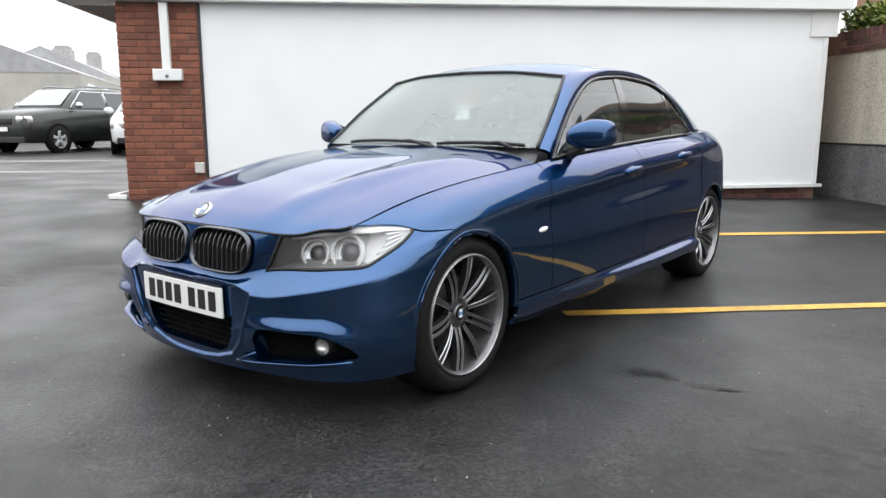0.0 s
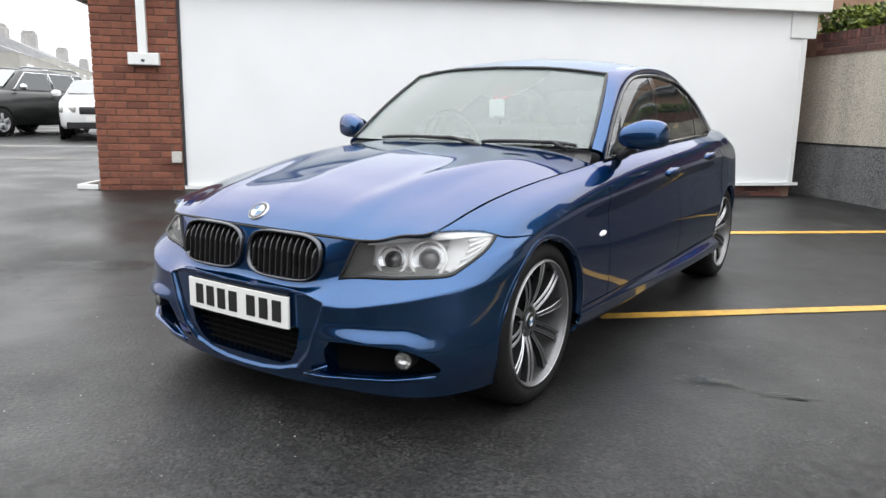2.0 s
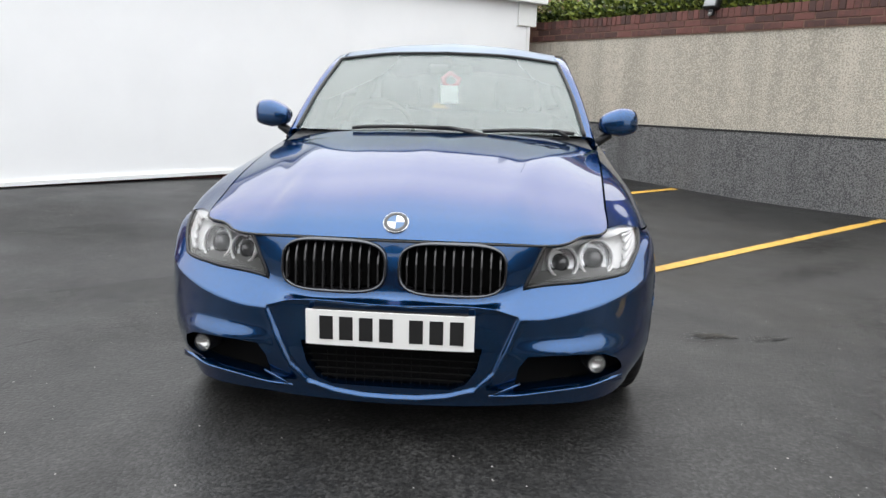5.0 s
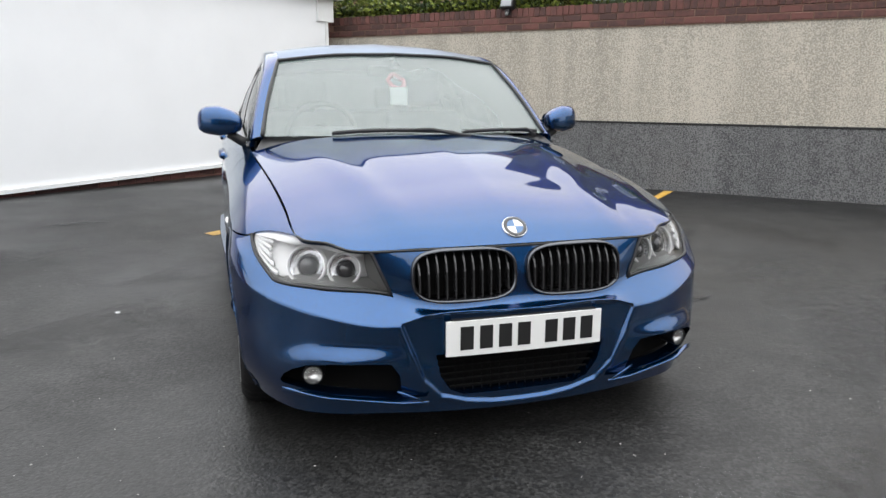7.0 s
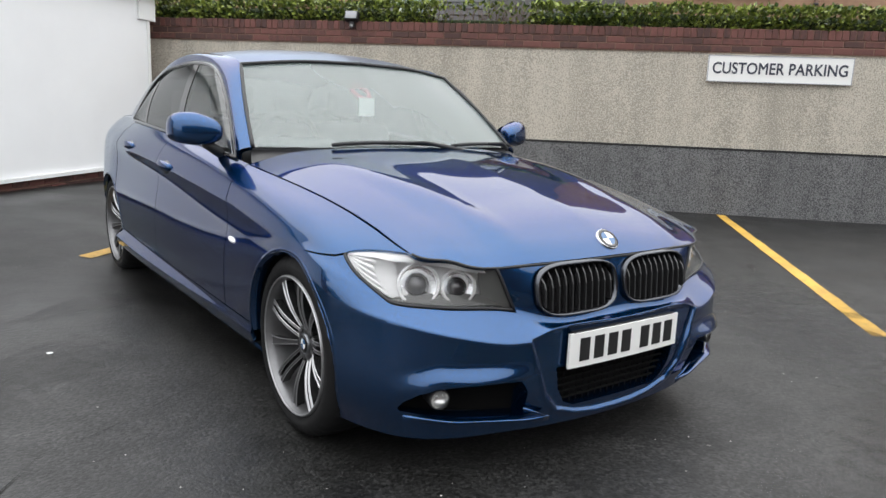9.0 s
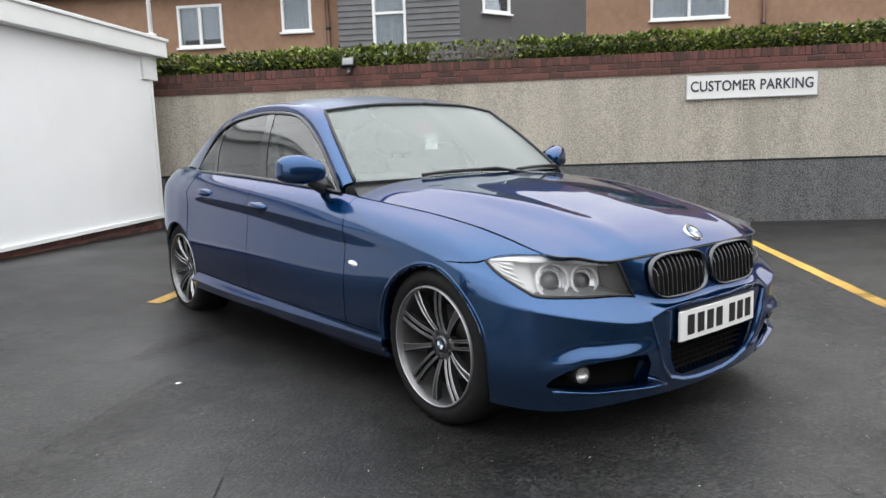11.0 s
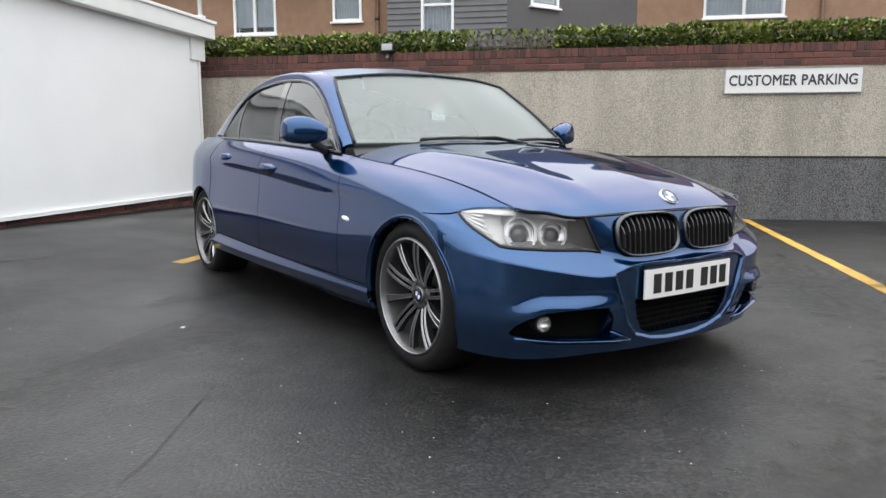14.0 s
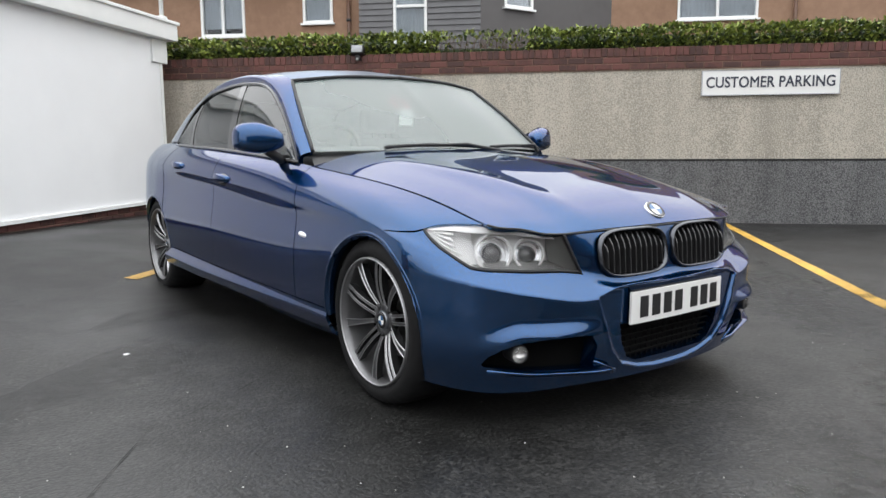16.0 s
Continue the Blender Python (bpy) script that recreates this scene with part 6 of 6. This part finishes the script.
    for sg in (1, -1):
        bm = bmesh.new()
        add_tube(bm, [(sg * (belt(i / 20)[0] + .004), belt(i / 20)[1], belt(i / 20)[2] + .004) for i in range(21)], 0.009, 8)
        part("window_trim", bm, GLOSSBLACK, car)
        bm = bmesh.new()
        add_tube(bm, [(sg * (outer(i / 40)[0] + .002), outer(i / 40)[1], outer(i / 40)[2] - .004) for i in range(41)], 0.010, 8)
        part("window_trim", bm, GLOSSBLACK, car)
    for sg in (1, -1):
        headlamp(car, sg, lambda u, v, k=sg: (lambda t: side(t, wt(t) * (1 - v) + ht(t) * v))(2.0 + u * 2.73) * np.array([k, 1, 1]), sheet, outward, lip)
    # black cowl under the screen
    bm = bmesh.new()
    sheet(bm, lambda u, v: (1 - v) * (rear(u) + (0, -.03, -.02)) + v * (ws_bot(u) + (0, .02, -.012)), 16, 3)
    outward(bm)
    part("cowl", bm, BLACK, car)
    for sg in (1, -1):
        bm = bmesh.new()
        add_tube(bm, [(sg * p[0], p[1] - .004, p[2] + .004) for p in [ws_in(i / 16) for i in range(17)] + [ws_top(1 - i / 12) for i in range(1, 13)]], .0085, 8)
        part("screen_seal", bm, BLACK, car)
    wipers(car, screen)
    cabin(car)
    badge = thing_badge(car)
    # wheels
    for sg in (1, -1):
        for yy in (0, 2.76):
            wheel(car, sg, yy, .310)
    return car


def wheel(car, sg, yy, zz):
    m = Matrix.Translation((sg * (.726 if yy < 1 else .738), yy, zz)) @ Matrix.Diagonal((sg, 1, 1, 1))
    bm = bmesh.new()
    add_lathe(bm, [(.235, -.105), (.256, -.112), (.297, -.108), (.311, -.094), (.3175, -.05), (.3175, .05), (.312, .100), (.299, .120), (.276, .134), (.252, .133), (.238, .120)], 120, m)
    for i, v in enumerate(bm.verts):                 # tread blocks over the shoulder
        k, ring = i % 120, i // 120
        if ring in (3, 4, 5, 6, 7) and k % 3 == 0:
            c = Vector((v.co.x, yy, zz))
            v.co = c + (v.co - c) * .984
    bmesh.ops.recalc_face_normals(bm, faces=bm.faces)
    tyre = part("tyre", bm, RUBBER, car)
    bm = bmesh.new()
    add_lathe(bm, [(.242, .120), (.2415, .130), (.2365, .132), (.231, .127), (.226, .10), (.212, .02), (.205, -.09), (.235, -.10)], 64, m)
    bmesh.ops.recalc_face_normals(bm, faces=bm.faces)
    part("rim", bm, BARREL, tyre)
    bm = bmesh.new()
    add_lathe(bm, [(.2385, .1315 + .0), (.2375, .1345), (.2345, .1348), (.2325, .131)], 64, m)
    bmesh.ops.recalc_face_normals(bm, faces=bm.faces)
    part("rim_lip", bm, RIM, tyre)
    def spoke(a, off, w0, w1, bend=0.0):
        """A flat-faced spoke: bright bevelled edges, a sunk grey face and dark flanks."""
        n = 9
        prev = None
        for i in range(n):
            t = i / (n - 1)
            r = .040 + t * .191
            x = .072 + .014 * math.sin(math.pi * t) + .038 * t
            w = w0 + (w1 - w0) * t ** 1.5
            o = off * (0.85 + 0.15 * t) + bend * t * t
            e = min(.0038, w * .45)
            ring = []
            for dx, dw in ((-.030, w * .8), (-.001, w), (.002, w - e * .5), (-.002, w - e), (-.002, -w + e), (.002, -w + e * .5), (-.001, -w), (-.030, -w * .8)):
                ring.append(bm.verts.new(m @ Vector((x + dx, r * math.cos(a) - (o + dw) * math.sin(a), r * math.sin(a) + (o + dw) * math.cos(a)))))
            if prev:
                for k in range(8):
                    j = (k + 1) % 8
                    f = bm.faces.new((prev[k], prev[j], ring[j], ring[k]))
                    f.material_index = {1: 1, 2: 1, 3: 0, 4: 1, 5: 1}.get(k, 2)
            prev = ring
    turn = math.radians(45 if sg > 0 else 168)
    kinds = [ALLOY, RIM, SLAT]
    for k in range(5):                               # five pairs with a broader single spoke between
        a = k * math.tau / 5 + turn
        for off, w0, w1, da in ((.0150, .0062, .0070, 0), (-.0150, .0062, .0070, 0), (0, .0085, .0170, math.tau / 10)):
            bm = bmesh.new()
            spoke(a + da, off, w0, w1)
            bmesh.ops.recalc_face_normals(bm, faces=bm.faces)
            part("spoke", bm, kinds, tyre, smooth=False)
    bm = bmesh.new()
    n = 60                                           # hub flange with five shallow lobes
    prof = ((.066, .050), (.066, .072), (.062, .079), (.040, .083), (.036, .080))
    rings = []
    for r, x in prof:
        rings.append([])
        for k in range(n):
            b = k * math.tau / n
            rr = r * (1 + .13 * math.cos(5 * (b - turn)) * (r > .05))
            rings[-1].append(bm.verts.new(m @ Vector((x, rr * math.cos(b), rr * math.sin(b)))))
    for A, B in zip(rings, rings[1:]):
        for k in range(n):
            bm.faces.new((A[k], A[(k + 1) % n], B[(k + 1) % n], B[k]))
    bmesh.ops.recalc_face_normals(bm, faces=bm.faces)
    part("hub", bm, ALLOY, tyre)
    bm = bmesh.new()
    add_lathe(bm, [(.036, .070), (.036, .084), (.033, .089), (.031, .088)], 32, m)
    bmesh.ops.recalc_face_normals(bm, faces=bm.faces)
    part("cap_ring", bm, SATIN, tyre)
    bm = bmesh.new()
    add_lathe(bm, [(.032, .088), (.030, .0895), (.018, .090)], 24, m)
    bmesh.ops.recalc_face_normals(bm, faces=bm.faces)
    part("cap_band", bm, GLOSSBLACK, tyre)
    for q in range(4):
        bm = bmesh.new()
        c = bm.verts.new(m @ Vector((.0912, 0, 0)))
        arc = [bm.verts.new(m @ Vector((.0902, .018 * math.cos(b), .018 * math.sin(b)))) for b in [(q + k / 5) * math.pi / 2 + turn for k in range(6)]]
        for A, B in zip(arc, arc[1:]):
            bm.faces.new((c, A, B))
        part("cap_quarter", bm, BADGEBLUE if q % 2 else PLATEW, tyre)
    for k in range(5):
        a = k * math.tau / 5 + turn + math.tau / 10
        bm = bmesh.new()
        add_lathe(bm, [(.0125, .0795), (.0115, .0835), (.0005, .0836)], 14, m @ Matrix.Translation((0, .053 * math.cos(a), .053 * math.sin(a))))
        bmesh.ops.recalc_face_normals(bm, faces=bm.faces)
        part("wheel_bolt", bm, BLACK, tyre)
    bm = bmesh.new()
    add_lathe(bm, [(.15, -.0), (.15, .016), (.03, .016)], 32, m)
    part("brake_disc", bm, DISC, tyre)
    # black disc put in for the shade behind the spokes
    bm = bmesh.new()
    add_lathe(bm, [(.214, .004), (.02, .004)], 32, m)
    part("wheel_shade_back", bm, DARK, tyre)


car = build_car()


# ---- bricks, last ----
def brick_mesh(name, l, d, h, material):
    """One brick with soft worn edges, centred on its face."""
    me = bpy.data.meshes.new(name)
    bm = bmesh.new()
    c = .006
    pts = [(-l / 2, 0, 0), (l / 2, 0, 0), (l / 2, 0, h), (-l / 2, 0, h)]
    A = [bm.verts.new((x * (1 - 2 * c / l), -.0, c + z * (1 - 2 * c / h))) for x, _, z in pts]
    B = [bm.verts.new((x, c * .8, z)) for x, _, z in pts]
    C = [bm.verts.new((x, d, z)) for x, _, z in pts]
    bm.faces.new(A)
    for P, Q in ((A, B), (B, C)):
        for k in range(4):
            j = (k + 1) % 4
            bm.faces.new((P[k], Q[k], Q[j], P[j]))
    bmesh.ops.recalc_face_normals(bm, faces=bm.faces)
    bm.to_mesh(me)
    bm.free()
    me.materials.append(material)
    return me


def lay(me, m, parent, inverse):
    ob = new("brick", me)
    ob.matrix_world = m
    ob.parent = parent
    ob.matrix_parent_inverse = inverse
    return ob


rng = random.Random(21)
inv = PANEL.inverted()
full, half = brick_mesh("pier_brick", .2075, .09, .065, BRICK), brick_mesh("pier_half_brick", .0987, .09, .065, BRICK)
for course in range(33):
    z = .02 + course * .0745
    if z > 2.3:
        break
    if course % 2:
        row = [(-.68 + .1037 + k * .2177, full) for k in range(4)]
    else:
        row = [(-.68 + .0494, half)] + [(-.68 + .1087 + .1037 + k * .2177, full) for k in range(3)] + [(.2 - .0494 - .008, half)]
    for x, me in row:
        lay(me, PANEL @ pose(x, -.02 + rng.uniform(-.002, .002), z, 0, 0, rng.uniform(-.4, .4)), pier, inv)
pl = brick_mesh("plinth_brick", .2075, .06, .065, COPEBRICK)
for course in range(2):
    for k in range(33):
        lay(pl, PANEL @ pose(.32 + k * .2177 + (.1 if course else 0), .03, (.125 + .0075 * (.32 + k * .2177)) - .0745 * course), pan, inv)
inv = WALL.inverted()
edge_b, stretch = brick_mesh("coping_brick", .066, .2, .106, COPEBRICK), brick_mesh("coping_stretcher", .2075, .2, .067, COPEBRICK)
for k in range(160):
    lay(edge_b, WALL @ pose(-.02 + k * .0745, -.012 + rng.uniform(-.003, .003), 2.045 + rng.uniform(-.003, .003), 0, rng.uniform(-1, 1), 0), hw, inv)
for course in range(2):
    for k in range(55):
        lay(stretch, WALL @ pose(.05 + k * .2177 + (.1089 if course else 0), -.008 + rng.uniform(-.002, .002), 1.892 + .077 * course), hw, inv)
